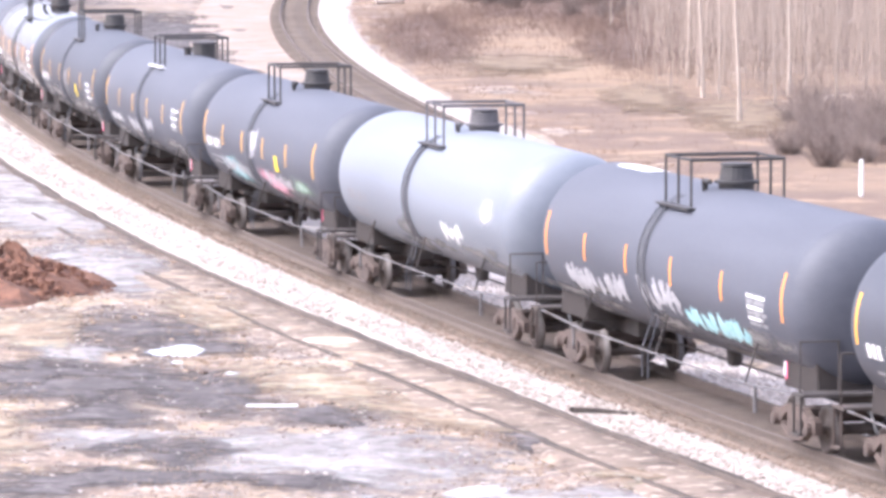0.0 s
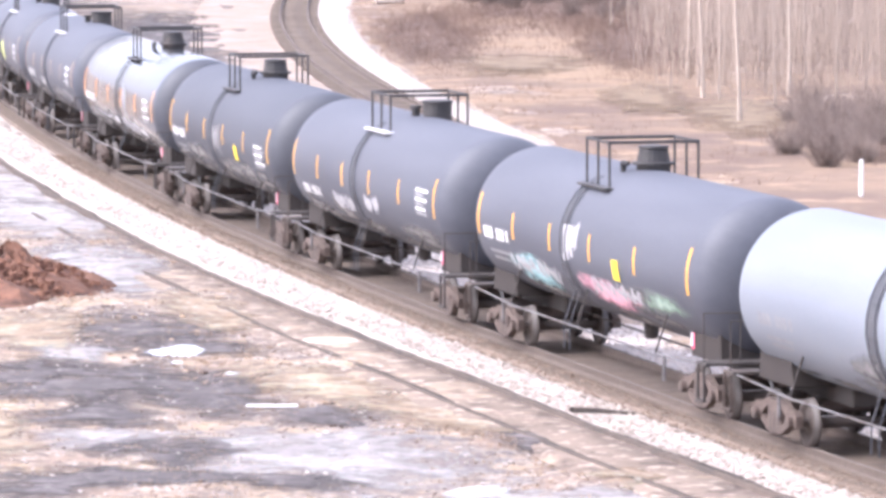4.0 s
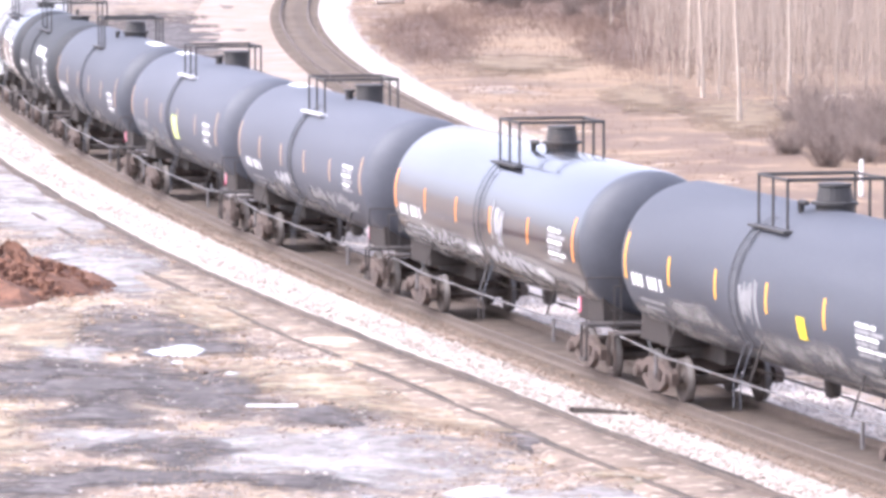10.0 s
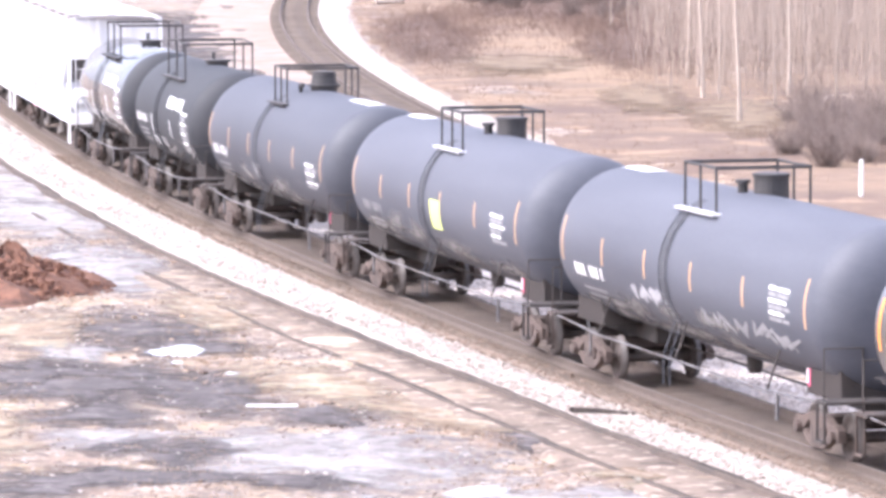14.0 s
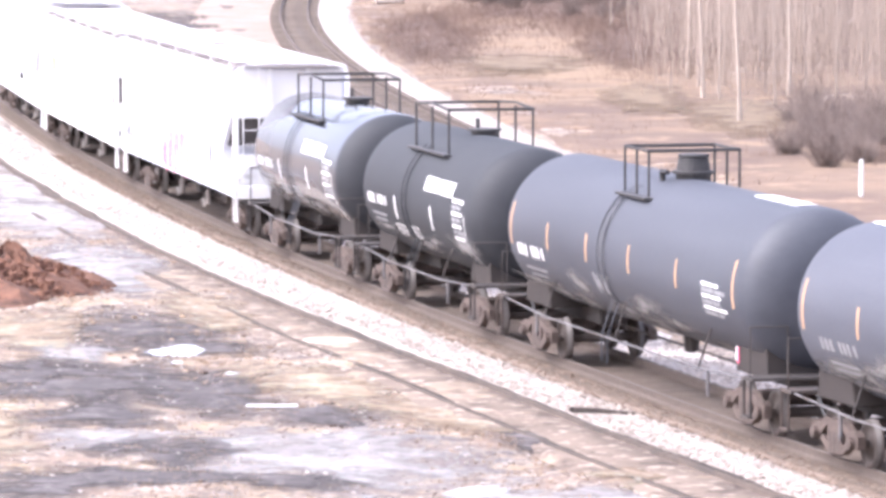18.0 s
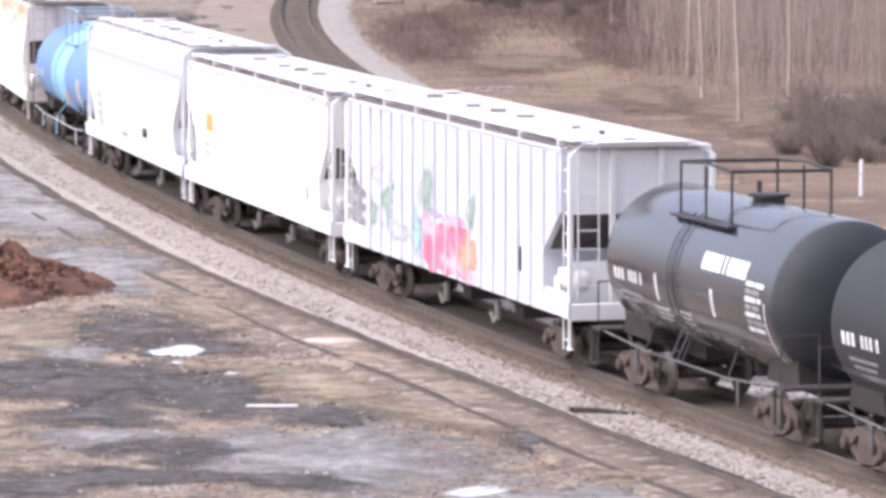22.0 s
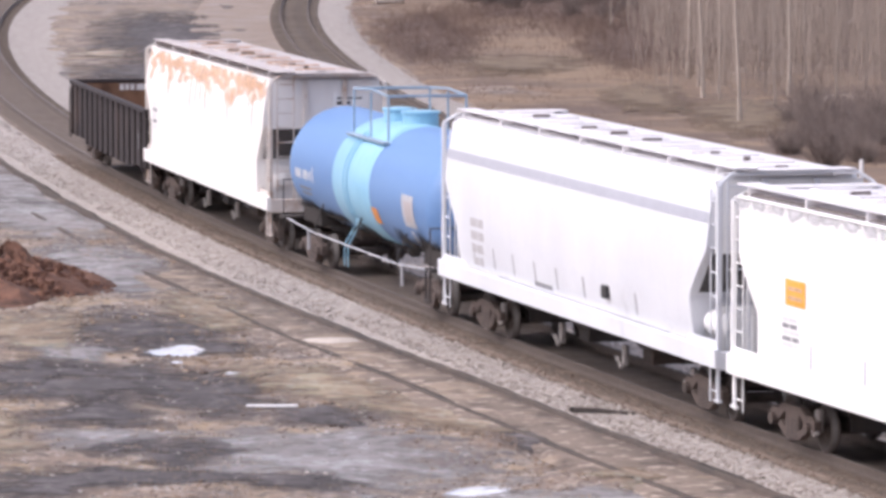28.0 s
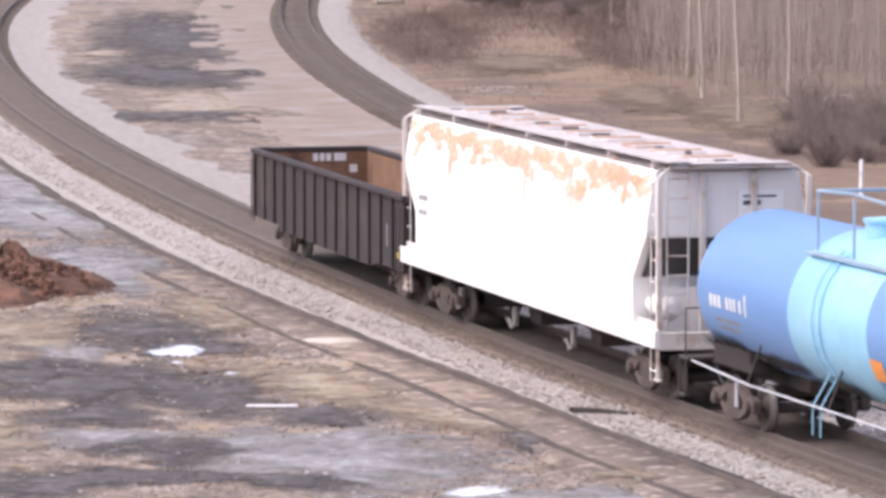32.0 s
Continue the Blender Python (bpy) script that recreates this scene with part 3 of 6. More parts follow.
SECOND = Arc(-5.45, 235.0, -math.pi / 2 + 0.079, 1030.0)
GROUND_Z = -0.4


def sweep(arc, profile, s0, s1, step, closed=False, wobble=0.0, seed=0):
    """Lists of vertices and faces for a profile of (l, z) along a track; wobble moves its edges to and fro."""
    rnd = random.Random(seed)
    n = int((s1 - s0) / step) + 1
    verts, faces, k = [], [], len(profile)
    shift = [0.0] * k
    for i in range(n):
        s = s0 + i * step
        for j, (l, z) in enumerate(profile):
            shift[j] = 0.8 * shift[j] + rnd.uniform(-1, 1) * wobble * 0.4
            l = l(s) if callable(l) else l
            verts.append(arc.at(s, l + shift[j], z + 0.25 * shift[j] * (0 < j < k - 1)))
    for i in range(n - 1):
        for j in range(k if closed else k - 1):
            a, b = i * k + j, i * k + (j + 1) % k
            faces.append((a, a + k, b + k, b))
    if closed:
        faces += [tuple(range(k)), tuple(range((n - 1) * k, n * k))[::-1]]
    return verts, faces


# ------------------------------------------------------------------ ground
WAVES = [(random.uniform(0.05, 1.6), random.uniform(0, 6.283), random.uniform(0, 6.283)) for _ in range(14)] + [(random.uniform(2.0, 5.0), random.uniform(0, 6.283), random.uniform(0, 6.283)) for _ in range(10)]


def rough_height(x, y):
    """Low bumps and hollows, about 5 cm."""
    z = 0.0
    for f, a, p in WAVES:
        z = z + np.sin(f * (x * np.cos(a) + y * np.sin(a)) + p) * 0.02 / (0.45 + f)
    return z


def ground_height(x, y):
    """The lie of the land: bumpy soil, pressed down under the tracks, rising slowly to the woods."""
    x, y = np.asarray(x, float), np.asarray(y, float)
    l1, l2 = MAIN.side(x, y), SECOND.side(x, y)
    under = np.clip(1.4 - 0.35 * np.minimum(np.abs(l1), np.abs(l2)), 0, 1)
    rise = np.clip((l2 - 6) / 60, 0, 1) ** 2 * 2.0
    return GROUND_Z + rough_height(x, y) * (1 - under) - 0.14 * under + rise


def build_ground():
    xs = np.concatenate([[-3000, -800, -250, -110], np.arange(-60, -14, 1.0), np.arange(-14, 10, 0.35), np.arange(10, 62, 1.0), [110, 250, 800, 3000]])
    ys = np.concatenate([[-2500, -600, -150, -40, 10, 40], np.arange(60, 80, 0.8), np.arange(80, 135, 0.4), np.arange(135, 180, 0.8), np.arange(180, 340, 1.6), [380, 450, 600, 1200, 4000]])
    gx, gy = np.meshgrid(xs, ys)
    gz = ground_height(gx, gy)
    far = (np.abs(gx) > 61) | (gy < 60) | (gy > 340)
    gz = np.where(far, np.where(gx > 61, gz, GROUND_Z), gz)
    nx, ny = len(xs), len(ys)
    verts = np.stack([gx, gy, gz], -1).reshape(-1, 3).tolist()
    faces = [(j * nx + i, j * nx + i + 1, (j + 1) * nx + i + 1, (j + 1) * nx + i) for j in range(ny - 1) for i in range(nx - 1)]
    ob = new("ground", from_lists("ground", verts, faces, "ground", True))
    tagged(ob, "bare brown winter soil with dead grass and cinders", "ground", kind="structure")


def patch(name, mat, cx, cy, rx, ry, turn=0.0, seed=0, label="", lift=0.035, ragged=0.35, category="ground", kind="stuff"):
    """A low spread of other earth on the ground, with a ragged edge that runs out under the soil."""
    rnd = random.Random(seed)
    waves = [(k, rnd.uniform(0, 6.283), rnd.uniform(0.3, 1) / k ** 0.6) for k in (2, 3, 5, 7, 11, 17)]
    c, s = math.cos(radians(turn)), math.sin(radians(turn))
    verts, faces, seg, rings = [], [], 72, 9
    for i in range(rings + 1):
        q = i / rings
        for j in range(seg):
            a = 2 * math.pi * j / seg
            edge = 1 + ragged * 0.5 * sum(w * math.sin(k * a + p) for k, p, w in waves)
            u, v = rx * q * edge * math.cos(a), ry * q * edge * math.sin(a)
            x, y = cx + c * u - s * v, cy + s * u + c * v
            verts.append((x, y, float(ground_height(x, y)) + lift * (1 - 0.8 * q ** 3)))
    for i in range(rings):
        for j in range(seg):
            k = (j + 1) % seg
            faces.append((i * seg + j, i * seg + k, (i + 1) * seg + k, (i + 1) * seg + j))
    me = from_lists(name, verts, faces, mat, True)
    inside = me.attributes.new("inside", "FLOAT", "POINT")
    for k in range(len(verts)):
        inside.data[k].value = 1 - (k // seg) / rings
    return tagged(new(name, me), label, category, kind=kind)


def strip(name, arc, profile, s0, s1, mat, label, category, step=1.0, wobble=0.0, seed=1, kind="structure", parent=None, smooth=True, closed=False):
    v, f = sweep(arc, profile, s0, s1, step, closed, wobble, seed)
    ob = new(name, from_lists(name, v, f, mat, smooth))
    if parent:
        ob.parent = parent
    return tagged(ob, label, category, kind=kind)


RAIL = [(-0.07, -0.18), (-0.07, -0.165), (-0.012, -0.14), (-0.012, -0.045), (-0.036, -0.035), (-0.036, -0.006), (-0.028, 0.0),
        (0.028, 0.0), (0.036, -0.006), (0.036, -0.035), (0.012, -0.045), (0.012, -0.14), (0.07, -0.165), (0.07, -0.18)]


def build_track(name, arc, s0, s1, tie0, label, head="rail_head"):
    track = empty(name)
    tagged(track, label, "railway track", kind="structure")
    for side in (-1, 1):
        v, f = sweep(arc, [(side * 0.7525 + l, z) for l, z in RAIL], s0, s1, 2.0, True)
        part("rail", from_lists("rail", v, f, "rail_side"), None, track, "rusty brown steel rail")
        top = [(side * 0.7525 - 0.027, 0.0005), (side * 0.7525 + 0.027, 0.0005), (side * 0.7525 + 0.027, 0.003), (side * 0.7525 - 0.027, 0.003)]
        v, f = sweep(arc, top, s0, s1, 2.0, True)
        part("rail_head", from_lists("rail_head", v, f, head), None, track, "running surface of the rail")
    rnd = random.Random(len(name))
    tie = bpy.data.meshes.new("tie")
    bm = boxed(-0.115, 0.115, -1.3, 1.3, -0.17, 0.0, bevel=0.012)
    bm.to_mesh(tie)
    bm.free()
    tie.materials.append(M["tie_wood"])
    count = int((s1 - s0) / 0.55)
    near = [i for i in range(count) if tie0 <= s0 + i * 0.55 < tie0 + 150]
    rest_v, rest_f = [], []
    base = [v.co.copy() for v in tie.vertices]
    polys = [tuple(p.vertices) for p in tie.polygons]
    for i in range(count):
        s = s0 + i * 0.55 + rnd.uniform(-0.03, 0.03)
        m = Matrix.Translation(arc.at(s, rnd.uniform(-0.03, 0.03), -0.165 + rnd.uniform(-0.008, 0.004))) @ Matrix.Rotation(arc.turn(s) + rnd.uniform(-0.02, 0.02), 4, "Z")
        if near and near[0] <= i <= near[-1]:
            ob = new("tie", tie)
            ob.parent = track
            ob.matrix_basis = m
        else:
            k = len(rest_v)
            rest_v += [m @ c for c in base]
            rest_f += [tuple(k + q for q in p) for p in polys]
    part("far_ties", from_lists("far_ties", rest_v, rest_f, "ballast_brown"), None, track)["kind"] = "stuff"
    return track


def scatter_stones(name, mat, places, low, high, label, seed):
    """Angular stones as one spread."""
    rng = np.random.default_rng(seed)
    n = len(places)
    cube = np.array([(x, y, z) for x in (-1, 1) for y in (-1, 1) for z in (-1, 1)], float)
    size = rng.uniform(low, high, (n, 1, 1)) * rng.uniform(0.6, 1.2, (n, 1, 3)) * 0.5
    v = cube[None] * size * rng.uniform(0.55, 1.15, (n, 8, 3))
    a = rng.uniform(0, 6.283, n)
    c, s = np.cos(a)[:, None], np.sin(a)[:, None]
    v = np.stack([v[..., 0] * c - v[..., 1] * s, v[..., 0] * s + v[..., 1] * c, v[..., 2]], -1) + places[:, None, :]
    quads = np.array([(0, 1, 3, 2), (4, 6, 7, 5), (0, 4, 5, 1), (2, 3, 7, 6), (0, 2, 6, 4), (1, 5, 7, 3)])
    faces = (quads[None] + 8 * np.arange(n)[:, None, None]).reshape(-1, 4)
    ob = new(name, from_lists(name, v.reshape(-1, 3).tolist(), faces.tolist(), mat))
    return tagged(ob, label, "stones", kind="stuff")


def along(arc, n, s0, s1, l0, l1, z0, z1, seed):
    """Random places on a slope beside a track, from height z0 at l0 to z1 at l1."""
    rng = np.random.default_rng(seed)
    s, q = rng.uniform(s0, s1, n), rng.uniform(0, 1, n)
    h = arc.heading + s / arc.radius
    r = arc.radius - (l0 + (l1 - l0) * q)
    return np.stack([arc.cx + r * np.sin(h), arc.cy - r * np.cos(h), z0 + (z1 - z0) * q], -1)


def on_ground(n, x0, x1, y0, y1, seed, keep=None):
    rng = np.random.default_rng(seed)
    x, y = rng.uniform(x0, x1, n), rng.uniform(y0, y1, n)
    if keep is not None:
        ok = keep(x, y, rng)
        x, y = x[ok], y[ok]
    return np.stack([x, y, ground_height(x, y)], -1)


def scatter_blades(name, mat, places, per, spread, low, high, width, lean, label, category, seed):
    """Tufts of thin upright stems."""
    rng = np.random.default_rng(seed)
    base = np.repeat(places, per, 0)
    n = len(base)
    base = base + np.stack([rng.normal(0, spread, n), rng.normal(0, spread, n), np.full(n, -0.02)], -1)
    h = rng.uniform(low, high, n) * np.repeat(rng.uniform(0.6, 1.2, len(places)), per)
    tip = base + np.stack([rng.normal(0, lean, n) * h, rng.normal(0, lean, n) * h, h], -1)
    a = rng.uniform(0, 6.283, n)
    w = (np.stack([np.cos(a), np.sin(a), np.zeros(n)], -1)) * (width * rng.uniform(0.6, 1.3, n))[:, None]
    mid = base * 0.45 + tip * 0.55 + np.stack([rng.normal(0, 0.06, n) * h, rng.normal(0, 0.06, n) * h, np.zeros(n)], -1)
    v = np.stack([base - w, base + w, mid + 0.7 * w, mid - 0.7 * w, tip], 1).reshape(-1, 3)
    i = 5 * np.arange(n)
    faces = np.stack([i, i + 1, i + 2, i + 3], -1).tolist() + np.stack([i + 3, i + 2, i + 4], -1).tolist()
    ob = new(name, from_lists(name, v.tolist(), faces, mat))
    return tagged(ob, label, category, kind="stuff")


def build_place():
    build_ground()
    edge = lambda s: -1.58 + 0.2 * min(1, max(0, (-5 - s) / 50))
    first = lambda s: float(np.interp(s, (-60, -25, -2, 6, 26), (-3.32, -3.34, -3.0, -2.78, -2.64)))   # nearer rail of the old siding
    strip("ballast_outer", MAIN, [(lambda s: first(s) - 0.25, -0.52), (lambda s: first(s) - 0.04, -0.38), (-2.5, -0.31), (-1.9, -0.235), (-1.1, -0.215)], -330, 110, "ballast_white",
          "pale crushed stone on the shoulder of the curve", "ballast", 0.5, 0.05, 3)
    strip("ballast_inner", MAIN, [(1.0, -0.215), (1.3, -0.225), (2.2, -0.32), (3.1, -0.4), (3.9, -0.43), (4.3, -0.55)], -330, -25, "ballast_white",
          "pale crushed stone inside the curve", "ballast", 0.5, 0.05, 4)
    # same stone in a lighter colour, to offset the train's shade here
    strip("ballast_inner", MAIN, [(1.0, -0.215), (1.3, -0.225), (2.2, -0.32), (3.1, -0.4), (3.9, -0.43), (4.3, -0.55)], -25, 110, "ballast_lightened",
          "pale crushed stone inside the curve, lightened against the train's shade", "ballast", 0.5, 0.05, 4)
    strip("meadow", SECOND, [(3.1, GROUND_Z - 0.1), (3.6, GROUND_Z + 0.05), (6, GROUND_Z + 0.06), (12, GROUND_Z + 0.08), (20, GROUND_Z + 0.17), (30, GROUND_Z + 0.38), (45, GROUND_Z + 0.9), (66, GROUND_Z + 2.05)], -170, 150, "meadow",
          "brown winter meadow of matted dead grass", "meadow", 2.0, 0.1, 21)
    strip("track_bed", MAIN, [(lambda s: edge(s) - 0.12, -0.33), (edge, -0.2), (-1.25, -0.172), (-0.85, -0.166), (0.0, -0.162), (0.86, -0.168), (1.0, -0.2), (1.1, -0.33)], -330, 110,
          "ballast_brown", "brown dirty stone between and beside the rails", "ballast", 0.5, 0.025, 5)
    strip("bed_rim", MAIN, [(lambda s: edge(s) - 0.08, -0.3), (lambda s: edge(s) + 0.04, -0.19), (-1.36, -0.176), (-1.2, -0.2)], -330, 110,
          "ballast_tan", "tan dusty stone along the edge of the track bed", "ballast", 0.5, 0.03, 15)
    strip("second_bed", SECOND, [(-1.4, -0.4), (-1.22, -0.2), (-0.8, -0.186), (0.0, -0.18), (0.85, -0.19), (1.02, -0.33)], -170, 150, "ballast_dark",
          "dark brown stone under the second track", "ballast", 1.0, 0.025, 6)
    strip("second_shoulder", SECOND, [(0.7, -0.22), (1.3, -0.24), (2.2, -0.33), (3.1, -0.4), (3.4, -0.55)], -170, 150, "ballast_white",
          "pale crushed stone beside the second track", "ballast", 1.0, 0.06, 7)
    strip("second_verge", SECOND, [(-6.0, -0.5), (-5.6, -0.37), (-4, -0.36), (-2.6, -0.35), (-1.15, -0.26)], -170, 150, "sandy_verge",
          "trodden grey gravel beside the second track", "gravel", 1.0, 0.12, 8)
    strip("siding_bed", MAIN, [(lambda s: first(s) - 2.1, -0.47), (lambda s: first(s) - 1.8, -0.375), (lambda s: first(s) - 0.7, -0.365), (lambda s: first(s) + 0.02, -0.36), (lambda s: first(s) + 0.1, -0.5)], -33, 60, "siding_soil",
          "brown trodden soil between the rails of the old siding", "soil", 0.5, 0.06, 31)
    for gap, wide, rise, start, seed in ((0.0, 0.1, 0.045, -78, 9), (-1.43, 0.08, -0.012, -40, 10)):
        # the rails of the old siding lie half sunk, so that they come and go in the soil
        strip("siding_rail", MAIN, [(lambda s: first(s) + gap - wide - 0.03, -0.47), (lambda s: first(s) + gap - wide, rise - 0.348), (lambda s: first(s) + gap, rise - 0.33), (lambda s: first(s) + gap + wide, rise - 0.345), (lambda s: first(s) + gap + wide + 0.03, -0.47)], start, 60, "rut",
              "half-buried rusty rail of an old siding", "old rail", 0.5, 0.06, seed)
    # spreads of other earth
    patch("pale_gravel_patch", "pale_gravel", -13.6, 158, 3.6, 16, 14, 1, "pale grey gravel beside the siding", ragged=0.3)
    patch("pale_gravel_patch", "pale_gravel", -11.4, 146, 2.6, 11, 16, 91, "pale grey gravel beside the siding", lift=0.05, ragged=0.4)
    patch("pale_gravel_patch", "pale_gravel", -8.4, 129.5, 2.0, 7.5, 14, 2, "pale grey gravel beside the earth heap", ragged=0.4)
    for x, y, rx, ry, turn, seed, ragged in ((-6.6, 113.6, 1.9, 5.6, 8, 3, 0.5), (-6.9, 103.6, 3.3, 5.0, -4, 4, 0.5), (-4.6, 101.6, 1.9, 4.4, 6, 5, 0.6), (-8.4, 105.0, 1.6, 3.4, 0, 6, 0.6),
                                             (-4.9, 92.4, 1.8, 2.2, -5, 61, 0.6), (-6.6, 98.0, 1.9, 2.2, 4, 68, 0.6), (-5.2, 88.9, 1.6, 1.6, 0, 69, 0.6), (-6.7, 88.2, 1.9, 2.4, -5, 62, 0.6), (-3.0, 88.6, 2.2, 1.3, -5, 65, 0.7), (-2.2, 97.6, 1.2, 2.2, 10, 66, 0.7), (1.6, 94.6, 0.9, 2.4, 14, 67, 0.7)):
        patch("cinder_patch", "cinders", x, y, rx, ry, turn, seed, "dark grey cinders on the soil", ragged=ragged)
    for x, y, rx, ry, turn, seed in ((-8.7, 131.6, 1.9, 7.4, 14, 2), (-1.9, 91.4, 3.4, 5.4, 8, 7), (1.6, 85.6, 2.6, 2.8, 8, 8), (-6.2, 94.4, 1.6, 2.2, 4, 9), (-8.0, 109.4, 1.2, 2.6, 4, 63)):
        patch("pale_gravel_patch", "pale_gravel", x, y, rx, ry, turn, seed, "pale grey gravel on the soil", lift=0.028, ragged=0.6)
    for x, y, rx, ry, turn, seed in ((-8.3, 94.6, 1.1, 4.4, 4, 10), (-2.5, 103.2, 1.4, 5.0, 12, 11), (0.3, 98.0, 1.6, 4.4, 14, 12), (-5.4, 118.4, 1.3, 5.2, 14, 70), (-9.3, 114.2, 1.5, 7.0, 8, 71), (3.2, 89.4, 0.8, 3.0, 14, 72)):
        patch("straw_patch", "straw", x, y, rx, ry, turn, seed, "yellow dead grass lying on the soil", lift=0.045, ragged=0.6, category="dead grass")
    patch("sand_patch", "spilt_sand", -2.05, 111.9, 0.95, 1.2, 14, 13, "pale sand spilt beside the siding", lift=0.09, ragged=0.5)
    patch("sand_patch", "sand", -10.4, 262, 1.5, 52, 5, 14, "pale sandy path between the tracks", lift=0.022, ragged=0.25)
    patch("sand_patch", "sand", -9.0, 200, 4.2, 26, 10, 15, "pale sandy soil between the tracks", lift=0.022, ragged=0.3)
    patch("cinder_patch", "cinders", -13.9, 262, 4.4, 40, 4, 16, "dark grey cinders between the tracks", lift=0.08, ragged=0.2)
    patch("cinder_patch", "cinders", -12.2, 224, 4.8, 13.0, 6, 17, "dark grey cinders between the tracks", lift=0.08, ragged=0.4)
    patch("cinder_patch", "cinders", -10.6, 194.5, 3.4, 7.0, 60, 18, "dark grey cinders between the tracks", lift=0.05, ragged=0.7)
    patch("sand_patch", "sand", -16.0, 244, 2.6, 4.5, 0, 19, "pale sandy soil among the cinders", lift=0.09, ragged=0.6)
    for x, y, rx, ry, seed in ((-12.7, 303, 0.5, 5.0, 41), (-11.6, 281, 0.45, 3.0, 42), (-10.4, 270, 0.8, 1.6, 43), (-8.4, 226, 0.8, 4.0, 44)):
        patch("cinder_patch", "cinders", x, y, rx, ry, 5, seed, "small dark heap of cinders on the sand", lift=0.12, ragged=0.7)
    # the meadow: darker scrub soil far off, straw at the foot of the trees
    for x, y, rx, ry, seed in ((6.5, 300, 5.0, 28, 80), (-0.8, 262, 2.6, 30, 81), (9.2, 252, 2.8, 28, 82), (14.0, 262, 3.5, 30, 83), (15.5, 178, 3.4, 12, 87)):
        patch("scrub_soil", "scrub_earth", x, y, rx, ry, 0, seed, "dark reddish soil under dead scrub", lift=0.2, ragged=0.4, category="soil")
    for x, y, rx, ry, seed in ((11.2, 192, 3.0, 14, 84), (3.4, 232, 3.2, 12, 85), (8.0, 205, 2.2, 12, 86)):
        patch("straw_patch", "meadow_straw", x, y, rx, ry, 0, seed, "pale matted straw of the meadow", lift=0.22, ragged=0.5, category="dead grass")
    # water and litter
    patch("cinder_patch", "cinders", -5.5, 110.6, 1.5, 2.6, 8, 64, "dark wet cinders round the puddle", lift=0.028, ragged=0.5)
    patch("puddle", "puddle", -5.62, 109.8, 0.74, 0.85, 8, 20, "puddle in the dark soil, painted bright as with sky gleam", lift=0.05, ragged=0.35, category="puddle")
    patch("puddle", "puddle", -5.55, 107.6, 0.14, 0.22, 0, 21, "small puddle in the dark soil, painted bright as with sky gleam", lift=0.03, ragged=0.3, category="puddle")
    patch("puddle", "puddle", -4.3, 105.6, 0.2, 0.3, 0, 22, "small puddle in the dark soil, painted bright as with sky gleam", lift=0.03, ragged=0.3, category="puddle")
    patch("puddle", "puddle", 0.6, 87.3, 0.6, 0.75, 0, 23, "puddle in the gravel, painted bright as with sky gleam", lift=0.03, ragged=0.4, category="puddle")
    board = new("plank", bpy.data.meshes.new("plank"))
    bm = boxed(-0.5, 0.5, -0.09, 0.09, 0, 0.05, bevel=0.01)
    bm.to_mesh(board.data)
    bm.free()
    board.data.materials.append(M["plank"])
    board.matrix_basis = pose(-3.3, 99.5, GROUND_Z + 0.0, 0, 0, -2)
    tagged(board, "pale weathered plank lying on the soil", "plank")
    stick = new("stick", bpy.data.meshes.new("stick"))
    bm = rods([(-0.72, 0.06, 0.03), (-0.1, 0, 0.06), (0.3, -0.05, 0.05), (0.72, -0.02, 0.035)], 0.05, 7)
    bm.to_mesh(stick.data)
    bm.free()
    stick.data.materials.append(M["old_wood"])
    stick.matrix_basis = pose(2.99, 97.3, -0.265, 3, 0, -33)
    tagged(stick, "dark broken branch lying on pale ballast", "stick")
    log = new("log", bpy.data.meshes.new("log"))
    bm = rods([(-1.1, 0, 0.16), (0, 0.05, 0.17), (1.1, 0, 0.15)], 0.16, 10)
    bm.to_mesh(log.data)
    bm.free()
    log.data.materials.append(M["bark_pale"])
    log.matrix_basis = pose(-3.2, 306.0, GROUND_Z, 0, 0, 40)
    tagged(log, "pale fallen birch log beside the track", "log")
    marker = empty("marker_post", pose(12.4, 153.4, float(ground_height(12.4, 153.4)) - 0.02, 0, 0, -38))
    part("post", boxed(-0.055, 0.055, -0.045, 0.045, 0, 1.25, bevel=0.012), "plank", marker)
    part("plate", boxed(-0.062, 0.062, -0.055, -0.047, 0.78, 0.88, bevel=0.003), "pale_plate", marker, "pale worn plate on the post")
    tagged(marker, "white square wooden marker post in dead grass", "post")
    # the red heap
    rnd = random.Random(5)
    verts, faces, seg, rings = [], [], 64, 20
    for i in range(rings + 1):
        q = i / rings
        for j in range(seg):
            a = 2 * math.pi * j / seg
            e = 1 + 0.12 * math.sin(3 * a + 1) + 0.08 * math.sin(7 * a)
            u, v = 2.5 * q * e * math.cos(a), 4.8 * q * e * math.sin(a)
            z = 0.8 * (1 - q ** 1.6) * (1 + 0.3 * math.sin(2.6 * u + 1) * math.cos(1.4 * v) + 0.15 * math.sin(5.3 * u + v)) + rnd.uniform(-0.11, 0.11) * (1 - q) - 0.04 * q
            verts.append((u, v, z))
    for i in range(rings):
        for j in range(seg):
            k = (j + 1) % seg
            faces.append((i * seg + j, i * seg + k, (i + 1) * seg + k, (i + 1) * seg + j))
    heap = new("earth_mound", from_lists("earth_mound", verts, faces, "red_earth"))
    heap.matrix_basis = pose(-10.6, 124.5, GROUND_Z - 0.03, 0, 0, 10)
    tagged(heap, "heap of reddish brown dug earth and clods", "earth mound")
    rng = np.random.default_rng(77)
    a, q = rng.uniform(0, 6.283, 1100), rng.uniform(0.1, 1.08, 1100)
